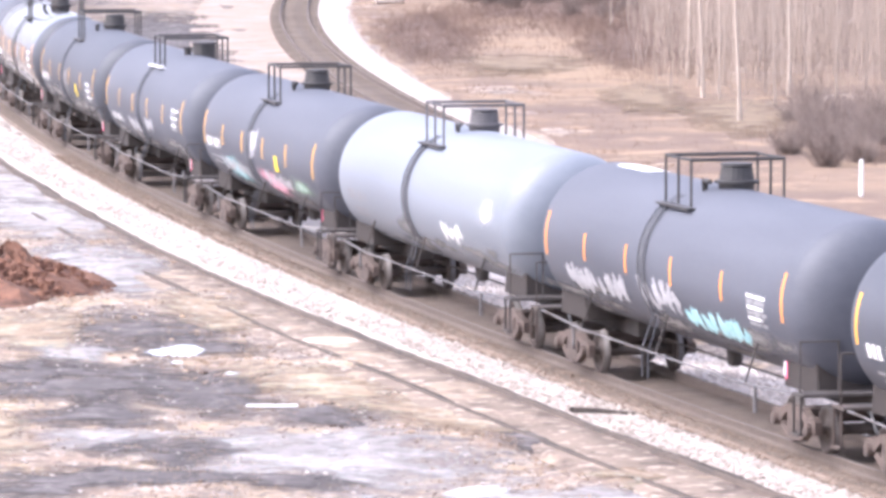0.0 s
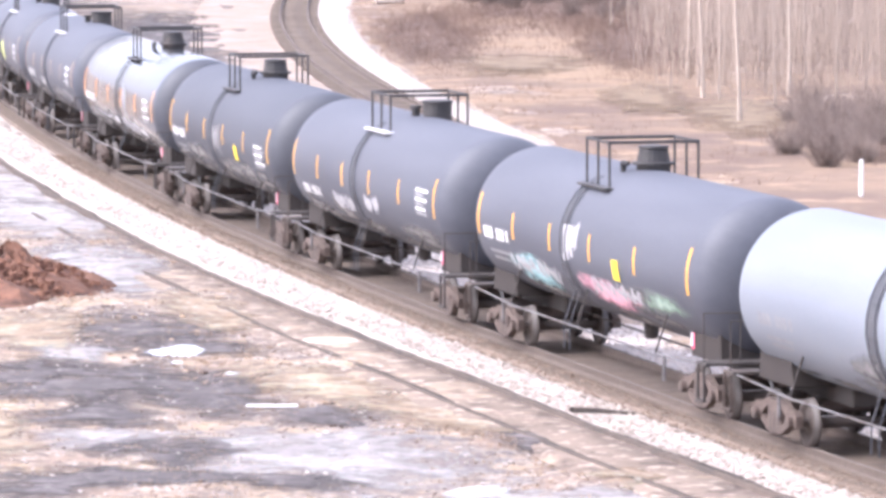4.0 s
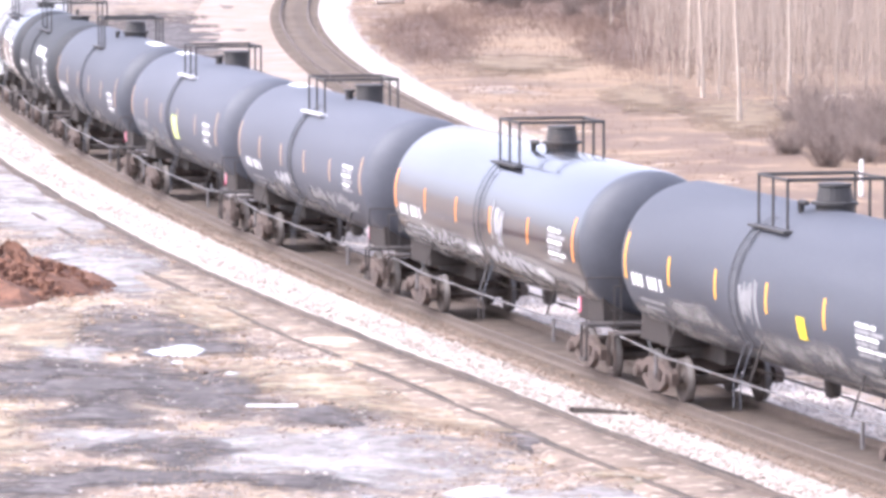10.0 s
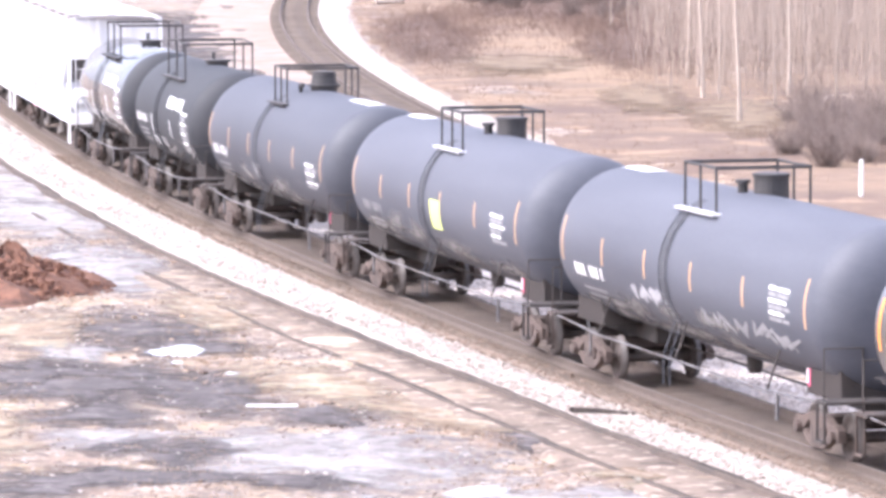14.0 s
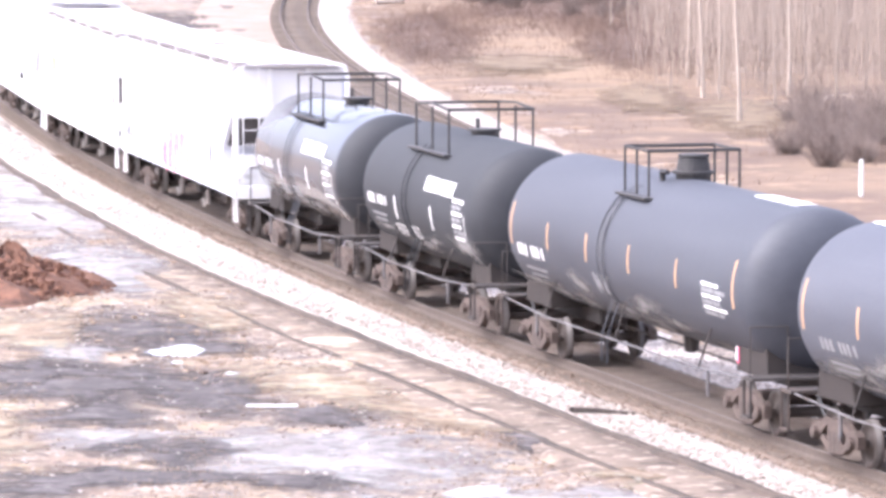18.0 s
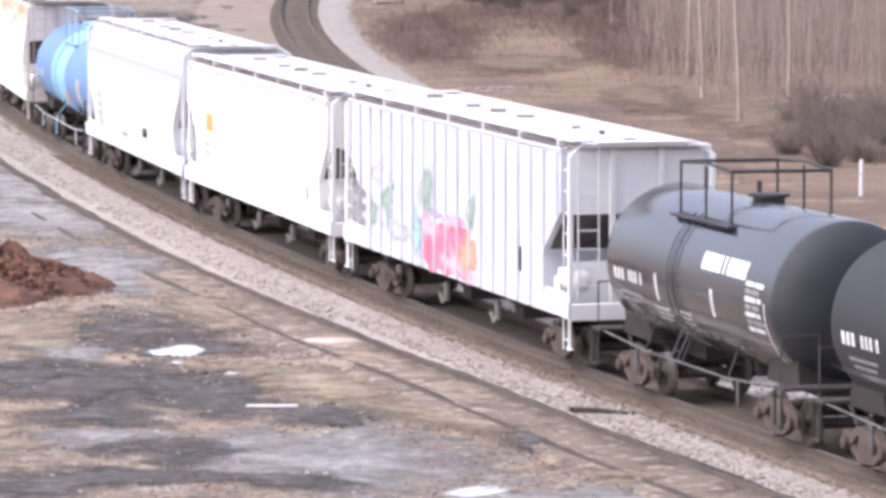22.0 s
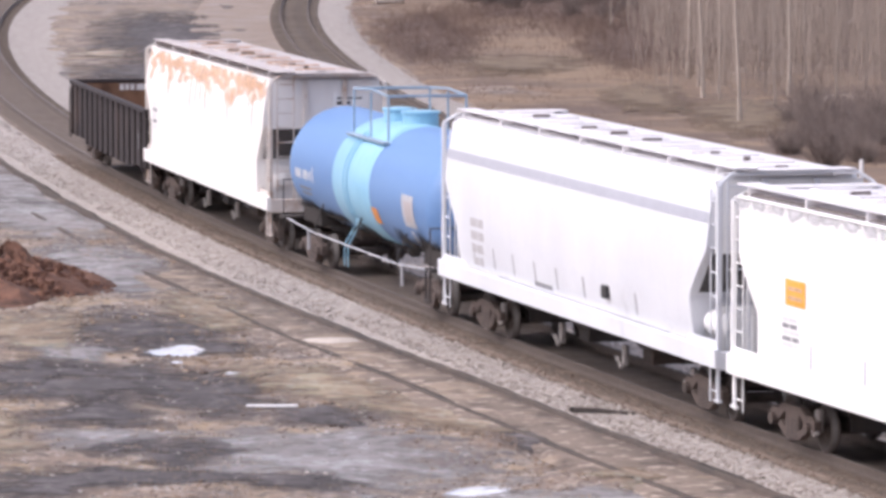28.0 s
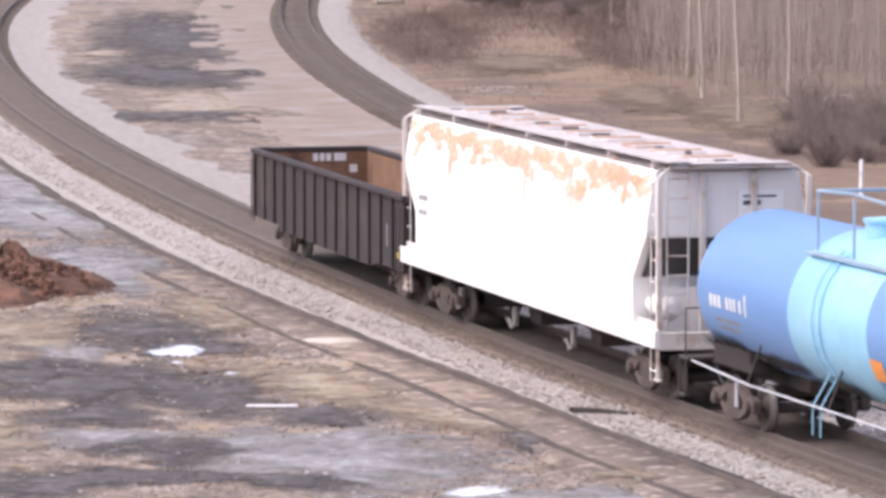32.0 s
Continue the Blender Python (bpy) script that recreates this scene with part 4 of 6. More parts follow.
    spots = np.stack([-10.6 + 2.5 * q * np.cos(a), 124.5 + 4.8 * q * np.sin(a), GROUND_Z + 0.75 * np.clip(1 - q ** 1.6, 0, 1)], -1)
    scatter_stones("earth_clods", "clods_red", spots, 0.05, 0.17, "reddish brown clods on the earth mound", 78)
    # stones and plants as spreads
    scatter_stones("ballast_stones", "stones_pale", along(MAIN, 4200, -80, -6, -2.85, -1.5, -0.345, -0.225, 1), 0.04, 0.09, "loose pale ballast stones", 3)
    scatter_stones("ballast_stones", "stones_pale", along(MAIN, 3800, -6, 32, -2.55, -1.55, -0.315, -0.225, 41), 0.04, 0.09, "loose pale ballast stones", 43)
    # these stones too are lightened to offset the train's shade
    scatter_stones("lightened_stones", "stones_lightened", along(MAIN, 5000, -30, 32, 1.2, 3.6, -0.225, -0.42, 2), 0.04, 0.09, "loose pale ballast stones, lightened against the train's shade", 2)
    scatter_stones("bed_stones", "stones_brown", along(MAIN, 7000, -60, 32, -1.6, -1.0, -0.205, -0.172, 4), 0.03, 0.07, "loose brown ballast stones", 5)
    scatter_stones("rubble", "stones_pale", on_ground(4200, -12, 6, 83, 150, 6, lambda x, y, g: MAIN.side(x, y) < -3.3), 0.03, 0.09, "scattered pale stones and litter", 7)
    scatter_stones("clods", "stones_brown", on_ground(4000, -12, 6, 83, 150, 8, lambda x, y, g: MAIN.side(x, y) < -3.3), 0.03, 0.08, "scattered brown clods of soil", 9)
    lumps = on_ground(1700, -11, 5, 94, 132, 16, lambda x, y, g: (MAIN.side(x, y) < -3.4) & (MAIN.side(x, y) > -9.5) & (np.sin(x * 1.1 + 0.3 * y) + g.normal(0, 0.8, len(x)) > 0.0)) - np.array([0, 0, 0.03])
    scatter_stones("turf_clumps", "dry_grass", lumps[::2], 0.08, 0.19, "clumps of pale dead turf on the soil", 17)
    scatter_stones("earth_clumps", "clods_dark", lumps[1::2], 0.06, 0.16, "dark clumps of turned soil", 18)
    near_tufts = on_ground(6000, -12, 6, 83, 150, 10, lambda x, y, g: (MAIN.side(x, y) < -3.2) & (np.sin(x * 1.3 + 1) + np.sin(y * 0.35 + x) + g.normal(0, 0.7, len(x)) > 0.5))
    scatter_blades("grass_tufts", "dry_grass", near_tufts, 12, 0.1, 0.04, 0.13, 0.009, 0.6, "short dead yellow grass tufts", "grass", 11)
    field = lambda x, y, g: (SECOND.side(x, y) > 3.6)
    meadow = on_ground(9000, -6, 34, 150, 335, 12, field)
    scatter_blades("dead_meadow", "meadow_grass", meadow, 12, 0.5, 0.06, 0.22, 0.012, 0.5, "pale dead grass of the meadow", "grass", 13)
    thick = ((6.5, 300, 5.5, 30), (-0.8, 262, 2.8, 30), (9.2, 250, 3.0, 28), (14.0, 262, 3.5, 30), (15.5, 178, 3.6, 12))
    scrub = on_ground(26000, -4, 40, 165, 345, 14, lambda x, y, g: (SECOND.side(x, y) > 4.5) & (sum(np.exp(-((x - a) / c) ** 2 - ((y - b) / d) ** 2) for a, b, c, d in thick) + g.normal(0, 0.2, len(x)) > 0.55))
    scatter_blades("scrub", "brush", scrub, 20, 0.75, 0.15, 0.65, 0.009, 0.5, "reddish brown leafless scrub", "scrub", 15)


# ------------------------------------------------------------------ trees and shrubs
def tube(verts, faces, p, q, r0, r1, seg):
    way = (q - p).normalized()
    side = way.orthogonal().normalized()
    up = way.cross(side)
    k = len(verts)
    for c, r in ((p, r0), (q, r1)):
        for i in range(seg):
            a = 2 * math.pi * i / seg
            verts.append(c + r * (math.cos(a) * side + math.sin(a) * up))
    for i in range(seg):
        j = (i + 1) % seg
        faces.append((k + i, k + j, k + seg + j, k + seg + i))


def limb(verts, faces, rnd, p, way, length, r, depth):
    """A crooked limb that forks into thinner ones."""
    steps = 4
    for i in range(steps):
        way = (way + Vector((rnd.uniform(-1, 1), rnd.uniform(-1, 1), rnd.uniform(-0.4, 0.7))) * 0.16).normalized()
        q = p + way * length / steps
        r1 = r * 0.8
        tube(verts, faces, p, q, r, r1, 5 if r > 0.02 else 3)
        if depth > 0:
            for _ in range(2 if depth > 1 else 3):
                out = Vector((rnd.uniform(-1, 1), rnd.uniform(-1, 1), rnd.uniform(-0.1, 0.6))).normalized()
                limb(verts, faces, rnd, p.lerp(q, rnd.random()), (way * 0.7 + out).normalized(), length * rnd.uniform(0.35, 0.6), r * 0.45, depth - 1)
        p, r = q, r1


def bare_tree(seed, height, radius, bark, label, start=0.3):
    rnd = random.Random(seed)
    tree = empty("bare_tree")
    tv, tf, cv, cf = [], [], [], []
    p, way, steps = Vector((0, 0, -0.15)), Vector((0, 0, 1)), 10
    for i in range(steps):
        way = (way + Vector((rnd.uniform(-1, 1), rnd.uniform(-1, 1), 0.6)) * 0.022).normalized()
        q = p + way * height / steps
        r0, r1 = radius * (1 - 0.085 * i), radius * (1 - 0.085 * (i + 1))
        tube(tv, tf, p, q, r0 * (1.5 if i == 0 else 1), r1, 9)
        for _ in range(4 if i / steps >= start else 1):
            a = rnd.uniform(0, 6.283)
            out = Vector((math.cos(a), math.sin(a), rnd.uniform(0.3, 0.9))).normalized()
            limb(cv, cf, rnd, p.lerp(q, rnd.random()), out, height * rnd.uniform(0.1, 0.24) * (1.15 - i / steps), r0 * 0.35, 1)
        p = q
    part("trunk", from_lists("trunk", tv, tf, bark, True), None, tree)
    part("crown", from_lists("crown", cv, cf, "twig"), None, tree, "leafless brown twigs")
    return tagged(tree, label, "tree", "bare trees of the wood")


def shrub(seed, size, label):
    rnd = random.Random(seed)
    v, f = [], []
    for _ in range(48):
        a = rnd.uniform(0, 6.283)
        out = Vector((math.cos(a) * 0.6, math.sin(a) * 0.6, rnd.uniform(0.5, 1.4))).normalized()
        limb(v, f, rnd, Vector((rnd.uniform(-0.3, 0.3), rnd.uniform(-0.3, 0.3), -0.05)), out, size * rnd.uniform(0.5, 1.0), 0.018, 1)
    ob = new("shrub", from_lists("shrub", v, f, "shrub_twig"))
    return tagged(ob, label, "shrub", "leafless shrubs")


def plant(models, spots, stand):
    """The models themselves on the first spots, copies of them on the rest."""
    for i, (x, y) in enumerate(spots):
        if i < len(models):
            models[i].matrix_basis = stand(x, y)
        else:
            copy_thing(models[i % len(models)], stand(x, y))


def build_plants():
    rnd = random.Random(11)
    stand = lambda x, y: pose(x, y, float(ground_height(x, y)), 0, 0, rnd.uniform(0, 360))
    pale = [bare_tree(20 + i, 13 + 1.5 * i, (0.08, 0.045, 0.04)[i], ("bark_pale", "bark_tan", "bark_tan")[i], "slender leafless tree with pale bark in dead grass", 0.35) for i in range(3)]
    grey = [bare_tree(40 + i, 11 + 2.0 * i, 0.034 + 0.008 * i, "bark_grey", "leafless grey-barked tree at the wood's edge", 0.25) for i in range(3)]
    spots_pale = [(y * k, y) for k, y in ((0.0573, 188), (0.0323, 270), (0.0357, 272), (0.0502, 206), (0.0541, 214), (0.0642, 199), (0.0668, 205), (0.0758, 192), (0.0818, 210), (0.0472, 220))]
    plant(pale, spots_pale, stand)
    spots = [(y * rnd.uniform(0.046, 0.125), y) for y in [204 + 1.9 * k for k in range(70)]]
    plant(grey, spots, stand)
    stems = on_ground(16000, 8, 42, 206, 345, 31, lambda x, y, g: (x / y > 0.036) & (x / y < 0.12) & (g.uniform(0, 1, len(x)) < np.clip((x / y - 0.03) / 0.03, 0, 1)))
    scatter_blades("saplings", "sapling", stems, 1, 0.1, 3.0, 9.0, 0.013, 0.07, "thicket of thin leafless saplings", "saplings", 32)
    bushes = [shrub(60 + i, 1.1 + 0.3 * i, "leafless brown shrub in dead grass") for i in range(3)]
    places = [(y * k, y) for k, y in ((0.0665, 172), (0.07, 178), (0.0735, 170), (0.077, 175), (0.0805, 168), (0.0838, 174), (0.0715, 186), (0.0785, 184), (0.0825, 188), (0.068, 190), (0.0745, 166), (0.0725, 181), (0.079, 176), (0.0845, 179), (0.0705, 193), (0.076, 192), (0.085, 190))] + [(4.0, 296), (5.6, 300), (7.4, 296),
              (2.8, 302), (6.5, 306), (8.8, 300), (4.6, 306), (9.6, 310), (1.8, 308), (10.5, 296), (7.0, 285), (9.0, 282)]
    plant(bushes, places, stand)


# ------------------------------------------------------------------ running gear, shared by all cars
def wheel_mesh(side):
    bm = lathe([(side * a, r) for a, r in [(-0.075, 0.08), (-0.075, 0.34), (-0.07, 0.44), (-0.045, 0.445), (-0.03, 0.42), (0.06, 0.414), (0.065, 0.35), (0.02, 0.32), (0.0, 0.17), (0.05, 0.13), (0.055, 0.08)]], 32, "y")
    me = bpy.data.meshes.new("wheel")
    bm.to_mesh(me)
    bm.free()
    me.materials.append(M["wheel_steel"])
    me.materials.append(M["wheel_rim"])
    for p in me.polygons:
        p.use_smooth = True
        c = p.center
        if -0.03 < side * c.y < 0.062 and math.hypot(c.x, c.z) > 0.4:
            p.material_index = 1
    return me


def side_frame_mesh():
    bm = prism([(-1.12, 0.34), (-1.12, 0.56), (-0.98, 0.64), (-0.72, 0.62), (-0.42, 0.74), (0.42, 0.74), (0.72, 0.62), (0.98, 0.64), (1.12, 0.56), (1.12, 0.34),
                (1.02, 0.34), (1.0, 0.47), (0.76, 0.47), (0.72, 0.4), (0.4, 0.6), (0.34, 0.6), (0.34, 0.32), (0.62, 0.42), (0.7, 0.34), (0.36, 0.16), (-0.36, 0.16),
                (-0.7, 0.34), (-0.62, 0.42), (-0.34, 0.32), (-0.34, 0.6), (-0.4, 0.6), (-0.72, 0.4), (-0.76, 0.47), (-1.0, 0.47), (-1.02, 0.34)], -0.07, 0.07)
    me = bpy.data.meshes.new("side_frame")
    bm.to_mesh(me)
    bm.free()
    me.materials.append(M["rust_steel"])
    return me


def gear_mesh(name, bm, mat, smooth=False):
    me = bpy.data.meshes.new(name)
    bm.to_mesh(me)
    bm.free()
    me.materials.append(M[mat])
    if smooth:
        for p in me.polygons:
            p.use_smooth = True
    return me


def spring_mesh():
    turns = []
    for i in range(6):
        z = 0.19 + i * 0.055
        turns += [(z, 0.06), (z + 0.012, 0.088), (z + 0.034, 0.088), (z + 0.046, 0.06)]
    return gear_mesh("spring", lathe(turns, 10, "z"), "frame_steel")


GEAR = {
    "wheel": wheel_mesh(1), "right_wheel": wheel_mesh(-1), "side_frame": side_frame_mesh(), "spring": spring_mesh(),
    "axle": gear_mesh("axle", lathe([(-1.06, 0.07), (-0.82, 0.075), (-0.68, 0.1), (0.68, 0.1), (0.82, 0.075), (1.06, 0.07)], 12, "y"), "wheel_steel", True),
    "bearing": gear_mesh("bearing", lathe([(-0.09, 0.05), (-0.085, 0.11), (0.08, 0.115), (0.09, 0.06)], 14, "y"), "rust_steel"),
    "bolster": gear_mesh("bolster", boxed(-0.2, 0.2, -1.02, 1.02, 0.5, 0.72, bevel=0.03), "rust_steel"),
    "coupler": gear_mesh("coupler", box(box(box(bmesh.new(), -0.15, 0.42, -0.09, 0.09, 0.76, 0.94, bevel=0.02), 0.38, 0.62, -0.2, 0.06, 0.72, 0.98, bevel=0.04), 0.5, 0.72, 0.04, 0.17, 0.7, 1.0, bevel=0.04), "rust_steel"),
    "brake_hose": gear_mesh("brake_hose", rods([(0.0, -0.3, 0.8), (0.18, -0.32, 0.72), (0.34, -0.3, 0.5), (0.46, -0.24, 0.4)], 0.03, 7), "black_paint"),
}


def add(name, parent, mesh, m=None, label=""):
    ob = part(name, mesh, None, parent, label)
    if m is not None:
        ob.matrix_basis = m
    return ob


WHEEL_R = 0.416
WHEELS = []   # wheel, and its place on the bogie


def bogie(car, x):
    """A two-axle bogie: its wheels turn."""
    b = add("bogie", car, GEAR["bolster"], pose(x, 0, 0), "rusty cast-steel bogie")
    for side in (-1, 1):
        add("side_frame", b, GEAR["side_frame"], pose(0, side * 1.03, 0))
        for dx in (-0.2, 0.0, 0.2):
            add("spring", b, GEAR["spring"], pose(dx, side * 1.03, 0))
    for dx in (-0.88, 0.88):
        add("axle", b, GEAR["axle"], pose(dx, 0, WHEEL_R))
        for side in (-1, 1):
            WHEELS.append((add("wheel", b, GEAR["wheel"] if side > 0 else GEAR["right_wheel"], pose(dx, side * 0.755, WHEEL_R)), dx, side * 0.755))
            add("bearing", b, GEAR["bearing"], pose(dx, side * 1.1, 0.43))
    return b


def ends(car, half, sill, mat="frame_steel"):
    """Couplers and air hoses at both ends; half is half the length over the couplers."""
    for f in (1, -1):
        turn = pose(f * (half - 0.6), 0, 0, 0, 0, 0 if f > 0 else 180)
        add("coupler", car, GEAR["coupler"], turn, "rusty knuckle coupler")
        add("brake_hose", car, GEAR["brake_hose"], turn, "black rubber air hose")


def ladder(x, y, z0, z1, width, rungs, axis="x", r=0.02):
    """An upright ladder whose rungs run along the given axis."""
    bm = bmesh.new()
    d = Vector((width / 2, 0, 0)) if axis == "x" else Vector((0, width / 2, 0))
    c = Vector((x, y, 0))
    for e in (-1, 1):
        rod(bm, c + e * d + Vector((0, 0, z0)), c + e * d + Vector((0, 0, z1)), r, 6)
    for i in range(rungs):
        z = Vector((0, 0, z0 + (z1 - z0) * (i + 0.5) / rungs))
        rod(bm, c - d + z, c + d + z, r * 0.8, 6)
    return bm


# ------------------------------------------------------------------ tank cars
class Shell:
    """The round side of a tank: places on it by x and by arc height over its middle line."""

    def __init__(self, radius, middle):
        self.r, self.c = radius, middle

    def at(self, x, a, off=0.006, side=-1):
        w = a / self.r
        return (x, side * (self.r + off) * math.cos(w), self.c + (self.r + off) * math.sin(w))

    def sheet(self, x0, x1, a0, a1, off=0.006, rows=6, columns=1, side=-1):
        bm = bmesh.new()
        g = [[bm.verts.new(self.at(x0 + (x1 - x0) * i / columns, a0 + (a1 - a0) * j / rows, off, side)) for j in range(rows + 1)] for i in range(columns + 1)]
        for i in range(columns):
            for j in range(rows):
                bm.faces.new((g[i][j], g[i + 1][j], g[i + 1][j + 1], g[i][j + 1]) if side < 0 else (g[i][j], g[i][j + 1], g[i + 1][j + 1], g[i + 1][j]))
        return bm

    def blot(self, x, a, rx, ra, seed, off=0.006, ragged=0.5, side=-1):
        """A ragged blot of sprayed paint that follows the shell."""
        rnd = random.Random(seed)
        waves = [(k, rnd.uniform(0, 6.283), rnd.uniform(0.4, 1) / k ** 0.5) for k in (2, 3, 5, 8)]
        bm = bmesh.new()
        layer = bm.verts.layers.float.new("inside")
        rings, seg = [], 30
        for q in (0.02, 0.35, 0.7, 1.0):
            ring = []
            for j in range(seg):
                w = 2 * math.pi * j / seg
                e = 1 + ragged * 0.45 * sum(b * math.sin(k * w + p) for k, p, b in waves)
                ring.append(bm.verts.new(self.at(x + rx * q * e * math.cos(w), a + ra * q * e * math.sin(w), off, side)))
                ring[-1][layer] = 1 - q
            rings.append(ring)
        for r0, r1 in zip(rings, rings[1:]):
            for j in range(seg):
                k = (j + 1) % seg
                bm.faces.new((r0[j], r1[j], r1[k], r0[k]))
        bm.faces.new(rings[0])
        return bm


class Flat(Shell):
    """A flat car side at the given distance from the middle."""

    def __init__(self, y):
        self.y = y

    def at(self, x, a, off=0.006, side=-1):
        return (x, side * (self.y + off), a)


class Bent(Shell):
    """A car side that bulges by height."""

    def __init__(self, width):
        self.width = width

    def at(self, x, a, off=0.006, side=-1):
        return (x, side * (self.width(a) + off), a)


def bars(car, shell, x, a, sizes, height, paint, gap=0.06, off=0.008, label="", name="lettering"):
    """A line of lettering as plain bars of its size, each a part."""
    for w in sizes:
        if w > 0:
            part(name, shell.sheet(x, x + w, a, a + height, off, 1 + int(height / 0.15)), paint, car, label)
        x += abs(w) + gap


def spray(car, shell, x, a, width, height, count, seed, thick, paint, label, off=0.009):
    """Loose sprayed strokes, each a jagged ribbon on the shell."""
    rnd = random.Random(seed)
    cell = width / count
    for i in range(count):
        bm = bmesh.new()
        cx, u0, v0 = x + cell * (i + 0.5), 0.0, 0.0
        pts = []
        for k in range(rnd.randint(4, 6)):
            u0 = cx + cell * rnd.uniform(-0.75, 0.75)
            v0 = a + height * (rnd.uniform(0.6, 1.0) if k % 2 == i % 2 else rnd.uniform(0.0, 0.45))
            pts.append((u0, v0))
        for k, ((u, v), (p, q)) in enumerate(zip(pts, pts[1:])):
            n = math.hypot(p - u, q - v) or 1
            t0, t1 = thick * rnd.uniform(0.5, 1.3), thick * rnd.uniform(0.5, 1.3)
            lift = off + 0.0004 * i + 0.0001 * k
            row = []
            for s in (0, 0.33, 0.67, 1):
                m, w, t = u + (p - u) * s, v + (q - v) * s, t0 + (t1 - t0) * s
                row.append((bm.verts.new(shell.at(m - t * (q - v) / n, w + t * (p - u) / n, lift)), bm.verts.new(shell.at(m + t * (q - v) / n, w - t * (p - u) / n, lift))))
            for c, d in zip(row, row[1:]):
                bm.faces.new((c[0], c[1], d[1], d[0]))
        part("graffiti", bm, paint, car, label)


def tank_body(half, r, c, dome=0.72, ring=None):
    """A cylinder with dished ends; half is to where the dishes begin."""
    prof = []
    for i in range(9):
        w = math.pi / 2 * (1 - i / 8)
        prof.append((-half - dome * math.sin(w), max(0.03, r * math.cos(w) ** 0.72)))
    prof += [(-half * 0.5, r), (-0.02, r), (0.02, r), (half * 0.5, r)]
    for i in range(9):
        w = math.pi / 2 * i / 8
        prof.append((half + dome * math.sin(w), max(0.03, r * math.cos(w) ** 0.72)))
    return lathe(prof, 64, "x", (0, 0, c))


def tank_car(paint, length=18.1, half=7.45, r=1.49, c=2.56, label="", tape="yellow", plat=-0.45, plat_len=1.55, plat_half=0.91, rail_z=4.61,
             dome="tall", plate="dark_steel", metal="dark_steel", pipe="bare_pipe", tapes=(-7.3, -4.65, -1.95, 0.85, 3.85, 7.2), bogies=6.75, pad=None):
    car = empty("tank_car")
    tagged(car, label, "tank car", "cars of the freight train")
    sh = Shell(r, c)
    tank = part("tank", tank_body(half, r, c), paint, car, "", True)
    if paint in ("tank_black", "tank_gloss"):
        # the dished ends are dull with dirt
        tank.data.materials.append(M["tank_flat" if paint == "tank_black" else "tank_dark"])
        for p in tank.data.polygons:
            if abs(p.center.x) > half + 0.1:
                p.material_index = 1
    # stub sills, saddles, end platforms
    for f in (-1, 1):
        x = f * bogies
        part("stub_sill", boxed(*sorted((f * (bogies - 1.6), f * (length / 2 - 0.55))), -0.22, 0.22, 0.74, 1.08, bevel=0.02), "frame_steel", car)
        low = c - r
        part("saddle", prism([(x - f * 0.75, 1.02), (f * (length / 2 - 1.25), 1.02), (f * (length / 2 - 1.35), low + 0.6), (x - f * 0.6, low + 0.45)], -1.02, 1.02, 0.02), "saddle_steel", car, "dark steel saddle under the tank")
        xe = f * (length / 2 - 0.95)
        part("end_platform", boxed(xe - 0.28, xe + 0.28, -1.5, 1.5, 1.06, 1.12, bevel=0.01), "frame_steel", car)
        for side in (-1, 1):
            part("end_handrail", rods([(xe, side * 1.45, 1.12), (xe, side * 1.45, 2.0), (xe, side * 0.75, 2.0), (xe, side * 0.75, 1.12)], 0.016, 6), "frame_steel", car)
            part("step", box(box(box(bmesh.new(), xe - 0.2, xe - 0.16, side * 1.5 - 0.02, side * 1.5 + 0.02, 0.4, 1.06), xe + 0.16, xe + 0.2, side * 1.5 - 0.02, side * 1.5 + 0.02, 0.4, 1.06),
                             xe - 0.2, xe + 0.2, side * 1.5 - 0.05, side * 1.5 + 0.05, 0.4, 0.44), "frame_steel", car, "steel footstep")
    # long side pipes on brackets
    for side in (-1, 1):
        y = side * 1.42
        part("side_rail", rods([(-length / 2 + 0.95, y, 1.08), (-bogies + 1.8, y, 0.95), (bogies - 1.8, y, 0.95), (length / 2 - 0.95, y, 1.08)], 0.022, 8), pipe, car, "pale steel side pipe")
        for x in (-bogies + 1.7, -0.2, bogies - 1.7):
            part("bracket", rods([(x, y, 0.97), (x + 0.05, side * 1.18, c - r * 0.55)], 0.022, 6), "frame_steel", car)
        for f in (-1, 1):
            part("hanger", rods([(f * (bogies - 1.15), y, 0.97), (f * (bogies - 1.15), y, 0.5)], 0.04, 6), pipe, car, "pale steel hanger")
    # platform over the manway
    x0, x1 = plat - plat_len / 2, plat + plat_len / 2
    wy = plat_half
    foot = c + math.sqrt(r * r - wy * wy) - 0.05
    for side in (-1, 1):
        part("foot_grating", boxed(x0 - 0.05, x1 + 0.35, *sorted((side * (wy - 0.06), side * (wy + 0.2))), foot + 0.0, foot + 0.05, bevel=0.008), plate, car)
        for x in (x0, plat, x1):
            part("railing_post", rods([(x, side * wy, foot), (x, side * wy, rail_z)], 0.027, 7), metal, car)
    bow = 0.07 if plat_len > 2 else 0.0
    part("railing", rods([(x0, -wy, rail_z), (plat, -wy, rail_z + bow), (x1, -wy, rail_z), (x1, wy, rail_z), (plat, wy, rail_z + bow), (x0, wy, rail_z), (x0, -wy, rail_z)], 0.025, 7), metal, car)
    top = c + r
    if dome == "tall":
        part("manway", lathe([(top - 0.2, 0.34), (top + 0.08, 0.34), (top + 0.09, 0.42), (top + 0.14, 0.42), (top + 0.15, 0.33), (top + 0.4, 0.29), (top + 0.42, 0.2)], 20, "z", (plat + 0.35, 0.12, 0)), metal, car, "dark steel valve housing")
